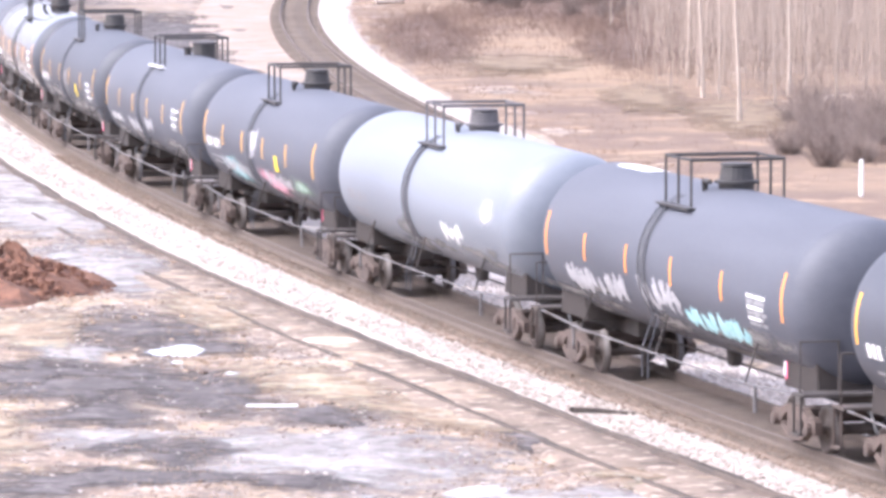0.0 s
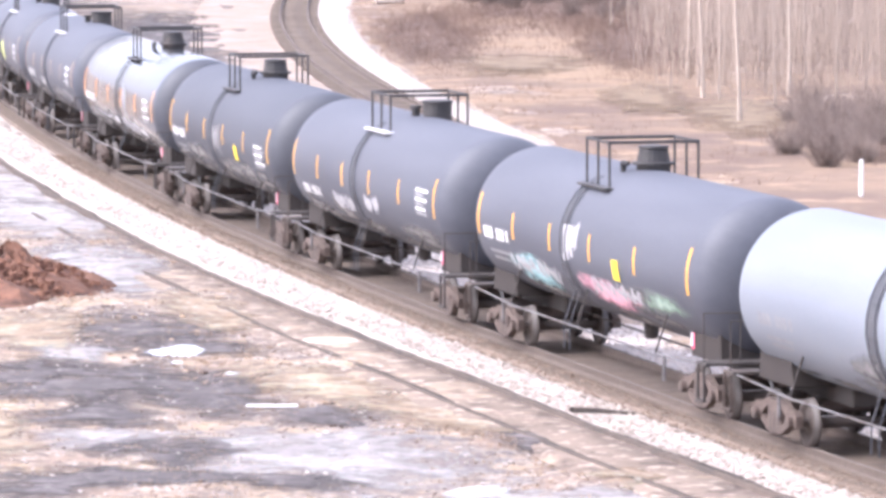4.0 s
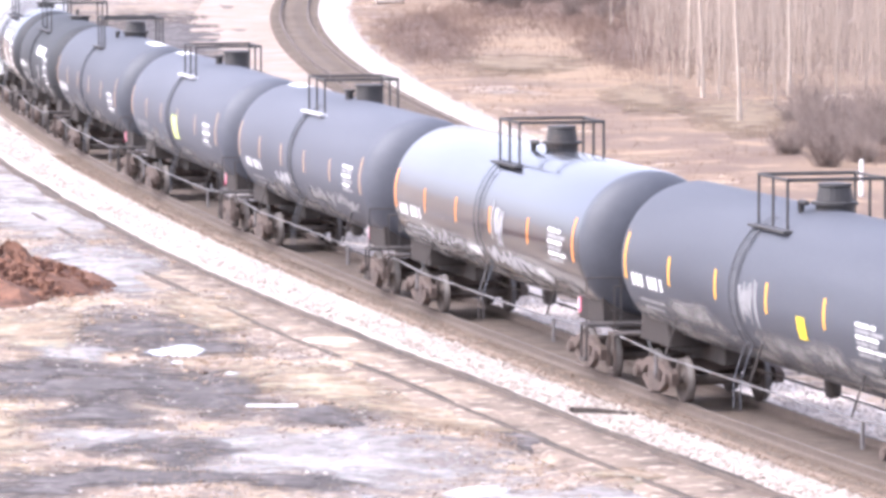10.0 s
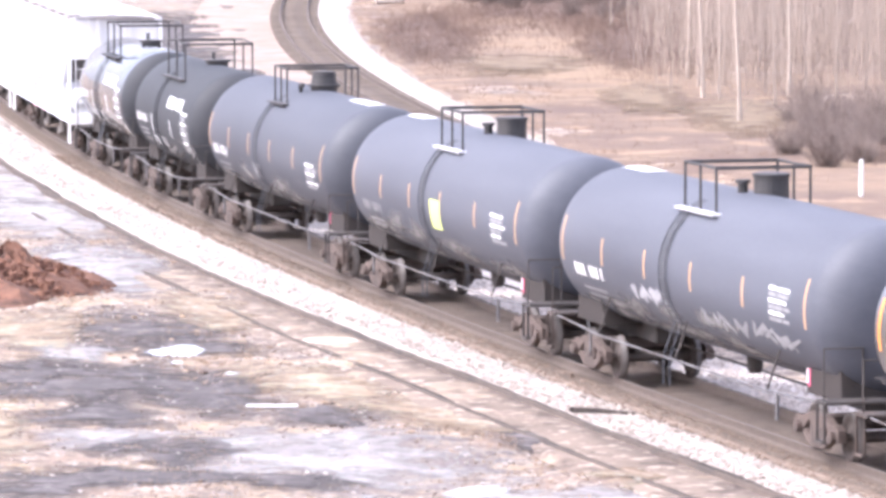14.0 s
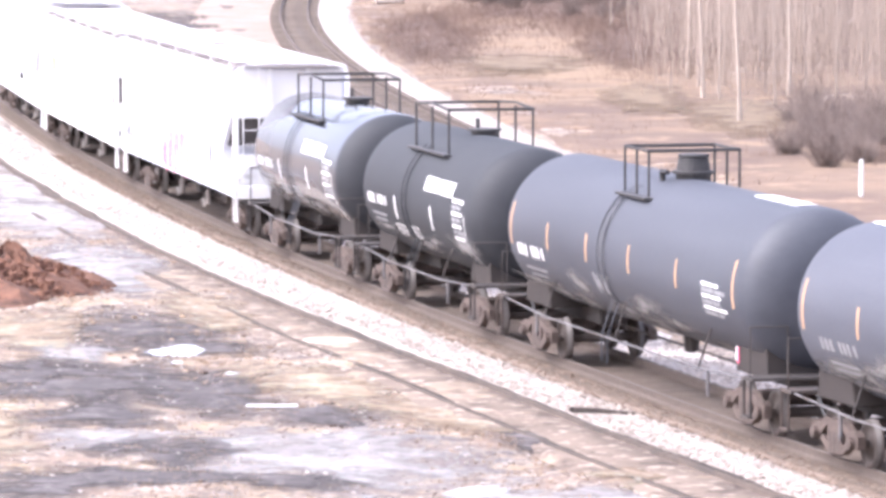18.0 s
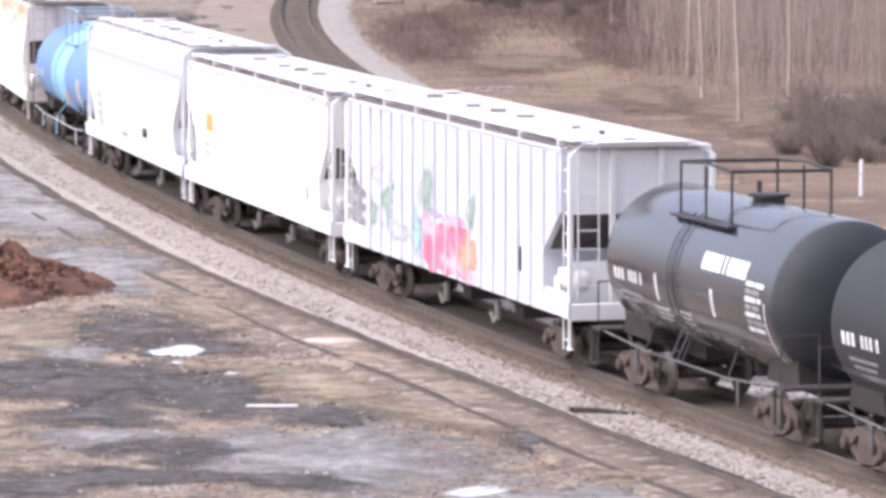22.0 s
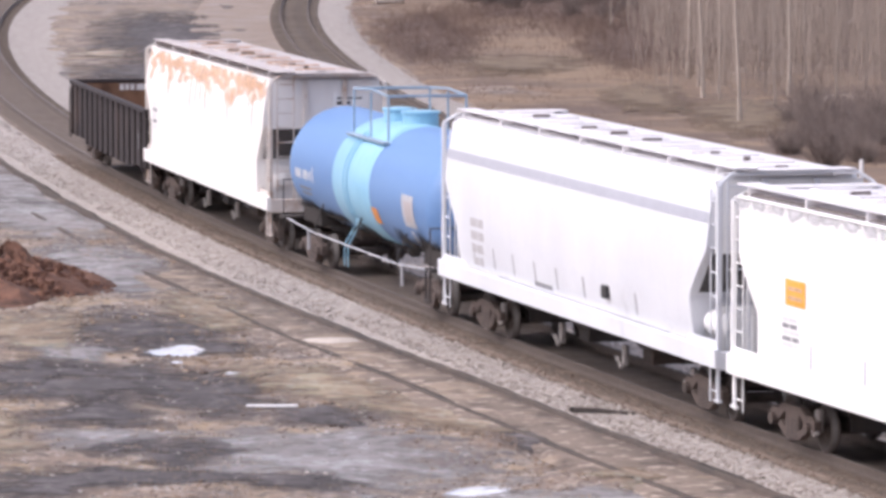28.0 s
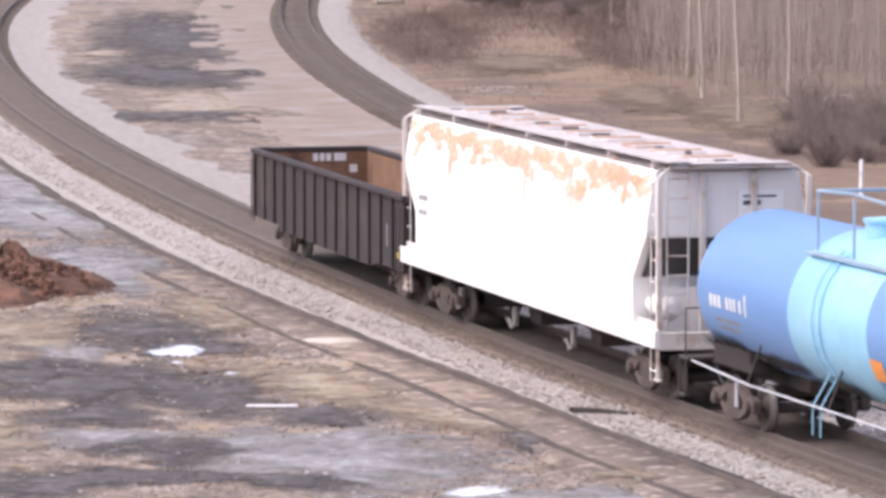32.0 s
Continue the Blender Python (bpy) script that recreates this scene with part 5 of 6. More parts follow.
        part("lid", lathe([(top + 0.42, 0.31), (top + 0.46, 0.3), (top + 0.48, 0.1)], 20, "z", (plat + 0.35, 0.12, 0)), metal, car)
        part("valve", rods([(plat + 0.1, -0.42, top - 0.15), (plat + 0.1, -0.42, top + 0.12), (plat + 0.42, -0.42, top + 0.12)], 0.05, 7), metal, car)
    elif dome == "drum":
        part("manway", lathe([(top - 0.2, 0.33), (top + 0.04, 0.33), (top + 0.3, 0.33), (top + 0.32, 0.31)], 22, "z", (plat + 0.5, 0.3, 0)), metal, car, "dark drum-shaped valve housing")
        part("lid", lathe([(top + 0.31, 0.36), (top + 0.36, 0.36), (top + 0.38, 0.28)], 22, "z", (plat + 0.5, 0.3, 0)), metal, car)
        part("valve", lathe([(top - 0.1, 0.1), (top + 0.16, 0.1), (top + 0.17, 0.15), (top + 0.23, 0.14)], 12, "z", (plat + 0.1, -0.12, 0)), metal, car)
    else:
        part("manway", lathe([(top - 0.15, 0.3), (top + 0.06, 0.3), (top + 0.07, 0.38), (top + 0.12, 0.38), (top + 0.14, 0.12)], 20, "z", (plat + 0.35, 0.15, 0)), metal, car, "low dark manway cover")
        part("valve", rods([(plat - 0.05, 0.1, top - 0.1), (plat - 0.05, 0.1, top + 0.32)], 0.05, 7), metal, car)
    # ladder that follows the shell, over a darker strip
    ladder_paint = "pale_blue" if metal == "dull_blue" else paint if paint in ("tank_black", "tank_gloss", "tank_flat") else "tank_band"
    for side in (-1, 1):
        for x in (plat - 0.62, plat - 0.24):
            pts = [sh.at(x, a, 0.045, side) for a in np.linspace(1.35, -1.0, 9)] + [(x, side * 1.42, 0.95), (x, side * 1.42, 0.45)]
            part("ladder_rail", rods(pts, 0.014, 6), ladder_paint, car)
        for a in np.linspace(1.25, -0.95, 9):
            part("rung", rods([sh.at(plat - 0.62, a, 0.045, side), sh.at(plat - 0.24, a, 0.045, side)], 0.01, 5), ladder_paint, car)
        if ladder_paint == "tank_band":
            part("spill_strip", sh.sheet(plat - 0.68, plat - 0.2, -1.5, 1.62, 0.004, 16, 1, side), "tank_band", car, "darker strip on the shell under the platform")
    part("bottom_outlet", lathe([(0.72, 0.08), (0.76, 0.14), (c - r + 0.05, 0.17)], 14, "z", (0.2, 0, 0)), "frame_steel", car)
    part("brake_cylinder", lathe([(2.2, 0.16), (2.25, 0.2), (3.0, 0.2), (3.05, 0.14)], 14, "x", (0, 0.45, 0.95)), "frame_steel", car)
    part("brake_rod", rods([(-bogies + 0.5, 0.25, 0.72), (bogies - 0.5, 0.25, 0.72)], 0.025, 6), "frame_steel", car)
    if tape:
        part("marker_plate", boxed(bogies - 0.69, bogies - 0.6, -1.045, -1.024, 1.2, 1.45), "white_paint", car, "small white marker on the saddle")
        part("marker_plate", boxed(bogies - 0.59, bogies - 0.53, -1.045, -1.024, 1.15, 1.45), "spray_red", car, "small red marker on the saddle")
    if pad:
        part("crown_pad", sh.sheet(pad[0], pad[1], r * 1.571 - 0.24, r * 1.571 + 0.2, 0.012, 4), "white_paint", car, "pale walkway strip on the crown")
    if tape:
        for i, x in enumerate(tapes):
            long_one = i in (0, len(tapes) - 1)
            part("reflector", sh.sheet(x - 0.055, x + 0.055, -0.32 if long_one else -0.24, 0.56 if long_one else 0.3), tape, car, "upright strip of reflective tape")
    for x in (-bogies, bogies):
        bogie(car, x)
    ends(car, length / 2, 1.0)
    return car, sh


def marks(car, sh, x, a, scale=1.0, paint="white_paint"):
    """The car's identity lines as plain bars."""
    bars(car, sh, x, a, [0.17 * scale, 0.17 * scale, 0.17 * scale, -0.14, 0.14 * scale, 0.14 * scale, 0.14 * scale, -0.02, 0.14 * scale], 0.25 * scale, paint, 0.075, label="white stencilled lettering")
    bars(car, sh, x + 0.15, a - 0.3 * scale, [1.5 * scale], 0.07, "grey_paint")
    bars(car, sh, x + 0.25, a - 0.46 * scale, [1.2 * scale], 0.07, "grey_paint")


def data_block(car, sh, x, a, w=1.0, h=0.62, rows=4, paint="grey_paint"):
    """A block of small stencilled lines as plain bars."""
    rnd = random.Random(int(x * 10) + rows)
    rows += 2
    for i in range(rows):
        first = w * rnd.uniform(0.3, 0.6)
        bars(car, sh, x, a + h * (1 - (i + 0.8) / rows), [first, w * rnd.uniform(0.6, 0.95) - first], h / rows * 0.66, "white_paint" if i % 2 == 0 and paint == "grey_paint" else paint, 0.05)


def grime(car, sh, seed, count=14, span=6.8):
    """Pale dried road spray on the lower shell, in ragged blots."""
    rnd = random.Random(seed)
    for i in range(count):
        part("dirt", sh.blot(rnd.uniform(-span, span), rnd.uniform(-1.5, -0.7), rnd.uniform(0.6, 1.8), rnd.uniform(0.12, 0.36), seed * 31 + i, 0.004, 0.8), "soft_grime", car, "dried pale road dirt")


# ------------------------------------------------------------------ covered hoppers
def loft(rows, y_sign=(-1, 1)):
    """A body from rows of (height, half length, half width); sides and ends keep sharp corners."""
    bm = bmesh.new()
    for s in y_sign:
        line = [(bm.verts.new((-e, s * w, z)), bm.verts.new((e, s * w, z))) for z, e, w in rows]
        for a, b in zip(line, line[1:]):
            bm.faces.new((a[0], a[1], b[1], b[0]))
    for s in (-1, 1):
        line = [(bm.verts.new((s * e, -w, z)), bm.verts.new((s * e, w, z))) for z, e, w in rows]
        for a, b in zip(line, line[1:]):
            bm.faces.new((a[0], a[1], b[1], b[0]))
    for z, e, w in (rows[0], rows[-1]):
        bm.faces.new([bm.verts.new((p * e, q * w, z)) for p, q in ((-1, -1), (1, -1), (1, 1), (-1, 1))])
    bmesh.ops.recalc_face_normals(bm, faces=bm.faces)
    return bm


def hopper_car(paint, half, label, ribs=0, top=4.3, floor=1.18, length=None, end_paint="grey_end", sill=None, posts="grey_end", roof="roof_grey", hatches=9, eave=0.03, bulge=None, cut=1.35):
    """A covered hopper; half is half the length of its side sill."""
    length = length or 2 * half + 1.3
    car = empty("hopper_car")
    tagged(car, label, "hopper car", "cars of the freight train")
    wall = half - 0.55
    width = bulge or (lambda z: 1.53)
    rows = []
    zs = list(np.linspace(floor + 0.28, top, 28))
    for z in zs:
        # the lower corners are cut back along the slope sheets
        e = wall - min(1.0, max(0.0, (3.2 - z) / 0.9)) * cut
        rows.append((z, e, width(z)))
    part("body", loft(rows), paint, car, "", True)
    side = Bent(width) if bulge else Flat(1.53)
    # end bulkheads and the sloping chute sheets below them
    for f in (-1, 1):
        part("slope_sheet", prism([(f * (wall - cut + 0.1), 2.4), (f * (wall - cut - 0.02), 2.4), (f * (wall - 3.2), 1.1), (f * (wall - 3.1), 1.05)], -1.42, 1.42), end_paint, car)
        # added dark sheet: the recess's shade is painted into its colour
        part("recess_sheet", prism([(f * (wall - 0.02), 3.15), (f * (wall + 0.02), 3.12), (f * (wall - cut + 0.03), 2.32), (f * (wall - cut + 0.03), 2.4)], -1.4, 1.4), "recess_shade", car, "dark sheet that paints the shade under the upper end")
        part("end_wall", boxed(*sorted((f * (wall + 0.004), f * (wall + 0.03))), -1.4, 1.4, 3.12, top - 0.05, bevel=0.004), end_paint, car, "upper end sheet")
        part("lower_bulkhead", boxed(*sorted((f * (half - 0.62), f * (half - 0.58))), -1.3, 1.3, floor + 0.01, floor + 1.0, bevel=0.006), end_paint, car, "plain lower end sheet")
        part("end_sill", boxed(*sorted((f * (half - 0.12), f * half)), -1.5, 1.5, floor - 0.12, floor + 0.22, bevel=0.02), sill or posts, car)
        part("end_deck", boxed(*sorted((f * (wall - 1.9), f * (half - 0.14))), -1.44, 1.44, floor - 0.05, floor, bevel=0.01), "frame_steel", car)
        for y in (-0.5, 0.5):
            part("end_post", boxed(*sorted((f * (wall + 0.05), f * (wall + 0.15))), y - 0.06, y + 0.06, floor + 0.02, top - 0.02, bevel=0.01), posts, car)
        for y in (-1.46, 1.46):
            part("corner_post", boxed(*sorted((f * (half - 0.16), f * (half - 0.06))), y - 0.05, y + 0.05, floor + 0.22, top - 0.1, bevel=0.012), posts, car)
            part("gusset", prism([(f * (half - 0.06), floor + 0.22), (f * (half - 0.06), floor + 0.4), (f * (wall - 1.35), floor + 0.4), (f * (wall - 1.5), floor + 0.22)], y - 0.015, y + 0.015), posts, car)
            part("ladder", ladder(f * (half - 0.4), y, 0.45, top - 0.2, 0.4, 9), posts, car, "side ladder")
            part("sill_step", box(box(bmesh.new(), f * half - 0.3 * (f > 0), f * half + 0.3 * (f < 0), y - 0.03, y + 0.03, 0.48, 0.53), f * (half - 0.15) - 0.03, f * (half - 0.15) + 0.03, y - 0.03, y + 0.03, 0.5, floor), posts, car)
        part("ladder", ladder(f * (wall + 0.3), -1.05, floor, top + 0.05, 0.42, 9, "y"), posts, car, "end ladder")
        part("roof_brace", rods([(f * (half - 0.1), -1.46, top - 0.1), (f * (half - 0.25), -1.2, top + 0.08), (f * (half - 0.25), 1.2, top + 0.08), (f * (half - 0.1), 1.46, top - 0.1)], 0.035, 7), posts, car)
    part("brake_wheel", lathe([(wall + 0.32, 0.05), (wall + 0.34, 0.27), (wall + 0.38, 0.27), (wall + 0.39, 0.05)], 20, "x", (0, -0.35, floor + 0.75)), posts, car)
    part("air_tank", lathe([(half - 1.5, 0.1), (half - 1.45, 0.22), (half - 0.55, 0.22), (half - 0.5, 0.1)], 16, "x", (0, -1.1, floor + 0.62)), end_paint, car, "air reservoir on the end platform")
    part("brake_valve", box(box(bmesh.new(), half - 1.9, half - 1.55, -1.3, -1.0, floor + 0.3, floor + 0.62, bevel=0.03), half - 1.8, half - 1.62, -1.25, -1.08, floor + 0.62, floor + 0.8, bevel=0.03), end_paint, car, "brake valve on the end platform")
    for s in (-1, 1):
        part("side_sill", boxed(-half, half, *sorted((s * 1.46, s * (1.536 if ribs else 1.58))), floor - 0.08, floor + 0.27, bevel=0.015), sill or paint, car)
        part("eave", boxed(-wall - 0.02, wall + 0.02, *sorted((s * (width(top) - 0.06), s * (width(top) + eave))), top - 0.05, top + 0.012, bevel=0.015), paint, car)
        for i in range(ribs):
            x = -wall + 0.25 + (2 * wall - 0.5) * i / (ribs - 1)
            z0 = floor - 0.06 if abs(x) < wall - cut - 0.05 else 3.25 - 0.9 * (wall - abs(x)) / cut
            # the ribs' darker grey holds their shadows as painted colour
            part("rib", boxed(x - 0.05, x + 0.05, *sorted((s * 1.528, s * 1.57)), z0, top - 0.07, bevel=0.012), "rib_shade_grey", car)
    # roof, running boards and hatches
    part("roof", loft([(top - 0.03, wall, width(top) - 0.02), (top + 0.04, wall, width(top) - 0.1), (top + 0.1, wall - 0.02, 0.75), (top + 0.12, wall - 0.04, 0.1)]), roof, car)
    for s in (-1, 1):
        # the walkway on the seen side stands over a dark gutter, the other lies lower
        rise = 0.165 if s < 0 else 0.05
        part("running_board", boxed(-half + 0.1, half - 0.1, *sorted((s * (width(top) - 0.55), s * (width(top) - 0.1))), top + rise, top + rise + 0.03, bevel=0.006), roof, car, "grating walkway on the roof")
        # the gutter's dark tone holds the walkway's shade as well as dirt
        part("gutter", boxed(-wall + 0.05, wall - 0.05, *sorted((s * (width(top) - 0.2), s * (width(top) - 0.06))), top - 0.01, top + (0.06 if s < 0 else 0.03), bevel=0.01), "grey_end" if paint == "hopper_pale" else "gutter_shade_brown", car, "dirty gutter along the eave, darkened by painted shade")
        for i in range(7):
            x = -wall + 0.4 + (2 * wall - 0.8) * i / 6
            part("board_bracket", boxed(x - 0.04, x + 0.04, *sorted((s * (width(top) - 0.5), s * (width(top) - 0.03))), top - 0.02, top + rise), roof, car)
    part("cross_board", boxed(half - 0.7, half - 0.15, -0.9, 1.15, top + 0.125, top + 0.15, bevel=0.006), roof, car)
    part("cross_board", boxed(-half + 0.15, -half + 0.7, -0.9, 1.15, top + 0.125, top + 0.15, bevel=0.006), roof, car)
    for i in range(hatches):
        x = -wall + 1.2 + (2 * wall - 2.4) * i / (hatches - 1)
        h = part("hatch", box(bmesh.new(), x - 0.62, x + 0.62, -0.42, 0.42, top + 0.08, top + 0.16, bevel=0.03), roof, car)
        part("hatch_bar", boxed(x - 0.035, x + 0.035, -0.5, 0.5, top + 0.162, top + 0.19, bevel=0.006), "rust_streak" if roof == "roof_worn" else roof, h, "latch bar")
        if i % 4 == 1:
            continue
        # added dark box: shade at the hatch's front, put in as colour
        part("hatch_latch", boxed(x + 0.63, x + 0.73, -0.13 - 0.1 * math.sin(7.0 * i), 0.16 + 0.08 * math.sin(5.0 * i + 1), top + 0.09, top + 0.18 + 0.02 * math.sin(3.0 * i), bevel=0.012), "hatch_shade_brown", h, "dark box that stands for the shade at the hatch's front")
    # chutes under the body
    chutes = 4
    for i in range(chutes):
        x = (i - (chutes - 1) / 2) * (2 * wall - 5.2) / (chutes - 1)
        bm = bmesh.new()
        rows4 = [[bm.verts.new((x + p * ex, q * ey, z)) for p, q in ((-1, -1), (1, -1), (1, 1), (-1, 1))] for ex, ey, z in ((1.35, 1.25, floor + 0.3), (0.35, 0.5, 0.62), (0.35, 0.5, 0.4))]
        for a, b in zip(rows4, rows4[1:]):
            for j in range(4):
                bm.faces.new((a[j], a[(j + 1) % 4], b[(j + 1) % 4], b[j]))
        bm.faces.new(rows4[-1])
        part("chute", bm, "frame_steel", car, "dark steel discharge chute")
        for s in (-1, 1):
            gate = part("outlet_gate", boxed(x - 0.09, x + 0.09, *sorted((s * 0.9, s * 1.02)), 0.36, 0.78, bevel=0.03), "outlet_grey", car, "pale dusty outlet gate")
            part("crank", rods([(x - 0.26, s * 1.06, 0.5), (x - 0.05, s * 1.07, 0.44), (x + 0.07, s * 1.07, 0.34), (x + 0.22, s * 1.06, 0.4)], 0.035, 6), "outlet_grey", gate)
    part("centre_sill", boxed(-length / 2 + 0.6, length / 2 - 0.6, -0.25, 0.25, 0.75, 1.08, bevel=0.02), "frame_steel", car)
    for x in (-half + 2.15, half - 2.15):
        bogie(car, x)
    ends(car, length / 2, 1.0)
    return car, side


def gondola_car(half=8.2, label="", length=None):
    length = length or 2 * half + 1.1
    car = empty("gondola_car")
    tagged(car, label, "gondola car", "cars of the freight train")
    top, low, y = 2.56, 0.84, 1.5
    for s in (-1, 1):
        # the side drops to a deeper belly between the bogies
        part("side_wall", prism([(-half, top - 0.1), (-half, low), (-half + 3.0, low), (-half + 3.6, 0.7), (half - 3.6, 0.7), (half - 3.0, low), (half, low), (half, top - 0.1)], *sorted((s * (y - 0.05), s * (y - 0.02)))), "gondola_brown", car, "dark brown riveted side sheet")
        part("inner_wall", boxed(-half + 0.05, half - 0.05, *sorted((s * (y - 0.075), s * (y - 0.055))), low + 0.1, top - 0.1), "gondola_rust", car, "rusty inner sheet")
        part("top_chord", boxed(-half, half, *sorted((s * (y - 0.1), s * (y + 0.09))), top - 0.12, top, bevel=0.02), "gondola_brown", car)
        for i in range(15):
            x = -half + 0.15 + (2 * half - 0.3) * i / 14
            z0 = low if abs(x) > half - 3.2 else 0.72
            part("rib", prism([(x - 0.11, top - 0.13), (x - 0.11, z0), (x + 0.11, z0), (x + 0.11, top - 0.13)], *sorted((s * (y - 0.02), s * (y + 0.05))), 0.02), "gondola_brown", car)
    for f in (-1, 1):
        part("end_wall", boxed(*sorted((f * (half - 0.05), f * half)), -y + 0.02, y - 0.02, low, top - 0.05, bevel=0.01), "gondola_brown", car)
        part("inner_end", boxed(*sorted((f * (half - 0.075), f * (half - 0.055))), -y + 0.08, y - 0.08, low + 0.1, top - 0.06), "gondola_rust", car, "rusty inner end sheet")
        part("end_chord", boxed(*sorted((f * (half - 0.09), f * (half + 0.08))), -y, y, top - 0.13, top + 0.004, bevel=0.02), "gondola_brown", car)
        for z in (1.35, 1.7, 2.05):
            part("end_rib", boxed(*sorted((f * half, f * (half + 0.07))), -y + 0.1, y - 0.1, z - 0.06, z + 0.06, bevel=0.02), "gondola_brown", car)
        for s in (-1, 1):
            part("ladder", ladder(f * (half - 0.35), s * 1.6, 0.75, 2.3, 0.36, 5, r=0.015), "gondola_brown", car)
    part("floor", boxed(-half + 0.06, half - 0.06, -y + 0.08, y - 0.08, low + 0.04, low + 0.1), "gondola_rust", car, "rusty plate floor")
    part("centre_sill", boxed(-length / 2 + 0.6, length / 2 - 0.6, -0.25, 0.25, 0.75, 1.08, bevel=0.02), "frame_steel", car)
    # faded marks on the inner face of the rear end
    for y0, w, z0, h in ((0.02, 0.13, 2.2, 0.2), (0.19, 0.13, 2.2, 0.2), (0.36, 0.13, 2.2, 0.2), (0.56, 0.32, 2.2, 0.2), (0.97, 0.2, 1.9, 0.2)):
        part("lettering", boxed(-half + 0.077, -half + 0.081, y0, y0 + w, z0, z0 + h), "white_paint", car, "faded white lettering on the inner end")
    outer = Flat(y - 0.02)
    bars(car, outer, half - 2.0, 1.3, [0.12, -0.1, 0.14], 0.5, "grey_paint", 0.05)
    part("reflector", outer.sheet(half - 0.9, half - 0.45, 1.12, 1.24, 0.012, 1, 1), "sign_yellow", car, "yellow reflector")
    for x in (-half + 2.1, half - 2.1):
        bogie(car, x)
    ends(car, length / 2, 1.0)
    return car


# ------------------------------------------------------------------ the train, from its head to its tail
TRAIN = []   # car, place in the train in metres, half the distance between its bogies


def put(car, place, bogies):
    TRAIN.append((car, place, bogies))
    return car


def build_train():
    rnd = random.Random(3)
    yellow_sign = lambda car, sh, x, a, w=0.42, mat="sign_yellow": part("sign", sh.sheet(x - w / 2, x + w / 2, a - 0.2, a + 0.2, 0.012), mat, car, "bright square warning sign")

    car, sh = tank_car("tank_dark", label="dark grey tank car with yellow tape strips")
    marks(car, sh, -6.9, -0.5)
    put(car, 158.7, 6.75)

    car, sh = tank_car("tank_grey", label="grey tank car with orange strips and white graffiti", pad=(-6.6, -4.5), tape="orange")
    spray(car, sh, -6.0, -0.95, 3.6, 0.62, 9, 7, 0.09, "spray_white", "white sprayed graffiti")
    spray(car, sh, -1.2, -0.85, 2.4, 0.7, 7, 8, 0.08, "spray_white", "white sprayed graffiti")
    spray(car, sh, 1.4, -1.05, 3.4, 0.5, 10, 9, 0.09, "spray_cyan", "pale blue sprayed graffiti")
    data_block(car, sh, 5.3, -0.55, 1.2, 0.6)
    grime(car, sh, 1)
    put(car, 140.5, 6.75)

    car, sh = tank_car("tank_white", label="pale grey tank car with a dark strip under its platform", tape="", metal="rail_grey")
    spray(car, sh, 2.2, -0.8, 1.6, 0.5, 5, 17, 0.08, "white_paint", "white sprayed letters")
    part("graffiti", sh.blot(6.2, 0.15, 0.45, 0.35, 18, ragged=0.8), "soft_white", car, "white sprayed blot")
    marks(car, sh, -6.6, -0.45, 0.9, "grey_paint")
    grime(car, sh, 2, 8)
    put(car, 122.3, 6.75)

    car, sh = tank_car("tank_grey", label="dark grey tank car with yellow strips and coloured graffiti")
    marks(car, sh, -6.9, -0.35)
    part("graffiti", sh.blot(-3.6, -0.85, 1.9, 0.38, 27, ragged=0.5), "soft_cyan", car, "pale blue sprayed graffiti")
    spray(car, sh, -5.4, -1.0, 3.6, 0.5, 9, 28, 0.05, "spray_white", "white sprayed outline")
    spray(car, sh, -0.9, -0.35, 0.9, 0.85, 4, 29, 0.08, "spray_white", "tall white sprayed scrawl")
    part("graffiti", sh.blot(1.6, -0.85, 1.9, 0.36, 30, ragged=0.6), "soft_pink", car, "pink sprayed graffiti")
    spray(car, sh, 0.6, -0.95, 3.2, 0.45, 8, 31, 0.05, "spray_white", "white sprayed outline")
    part("graffiti", sh.blot(5.2, -0.7, 1.5, 0.3, 32, ragged=0.6), "soft_green", car, "grey-green sprayed graffiti")
    yellow_sign(car, sh, 2.6, -0.25)
    grime(car, sh, 3, 8)
    put(car, 104.6, 6.75)

    car, sh = tank_car("tank_grey", label="grey tank car with yellow strips and white scrawls", dome="drum", plate="pale_plate", rail_z=4.56, plat_len=1.85, plat=-0.3)
    marks(car, sh, -6.6, -0.72)
    spray(car, sh, -3.4, -0.85, 2.4, 0.4, 6, 37, 0.09, "spray_white", "white sprayed scrawl")
    spray(car, sh, 0.3, -0.7, 1.2, 0.45, 4, 38, 0.1, "spray_white", "white sprayed scrawl")
    data_block(car, sh, 5.5, -0.35, 1.2, 0.62)
    grime(car, sh, 4)
    put(car, 86.25, 6.75)

    car, sh = tank_car("tank_dark", label="dark grey tank car with yellow strips and sign")
    marks(car, sh, -6.95, -0.42)
    spray(car, sh, -0.6, -0.65, 0.9, 0.95, 5, 47, 0.03, "grey_paint", "faded grey scrawl")
    yellow_sign(car, sh, 2.65, -0.33)
    data_block(car, sh, 5.4, -0.55, 1.4, 0.62)
    grime(car, sh, 5, 22)
    put(car, 68.35, 6.75)

    car, sh = tank_car("tank_gloss", label="glossy black tank car with orange strips and graffiti", tape="orange", plat=0.35)
    marks(car, sh, -6.95, -0.42)
    spray(car, sh, 1.0, -0.5, 0.9, 0.95, 5, 57, 0.035, "spray_white", "white sprayed scrawl")
    spray(car, sh, -5.2, -0.95, 3.2, 0.45, 5, 58, 0.03, "spray_white", "thin pale sprayed lines")
    part("graffiti", sh.blot(-0.9, -0.75, 0.7, 0.22, 59, 0.01, 0.9), "soft_white", car, "white sprayed blot")
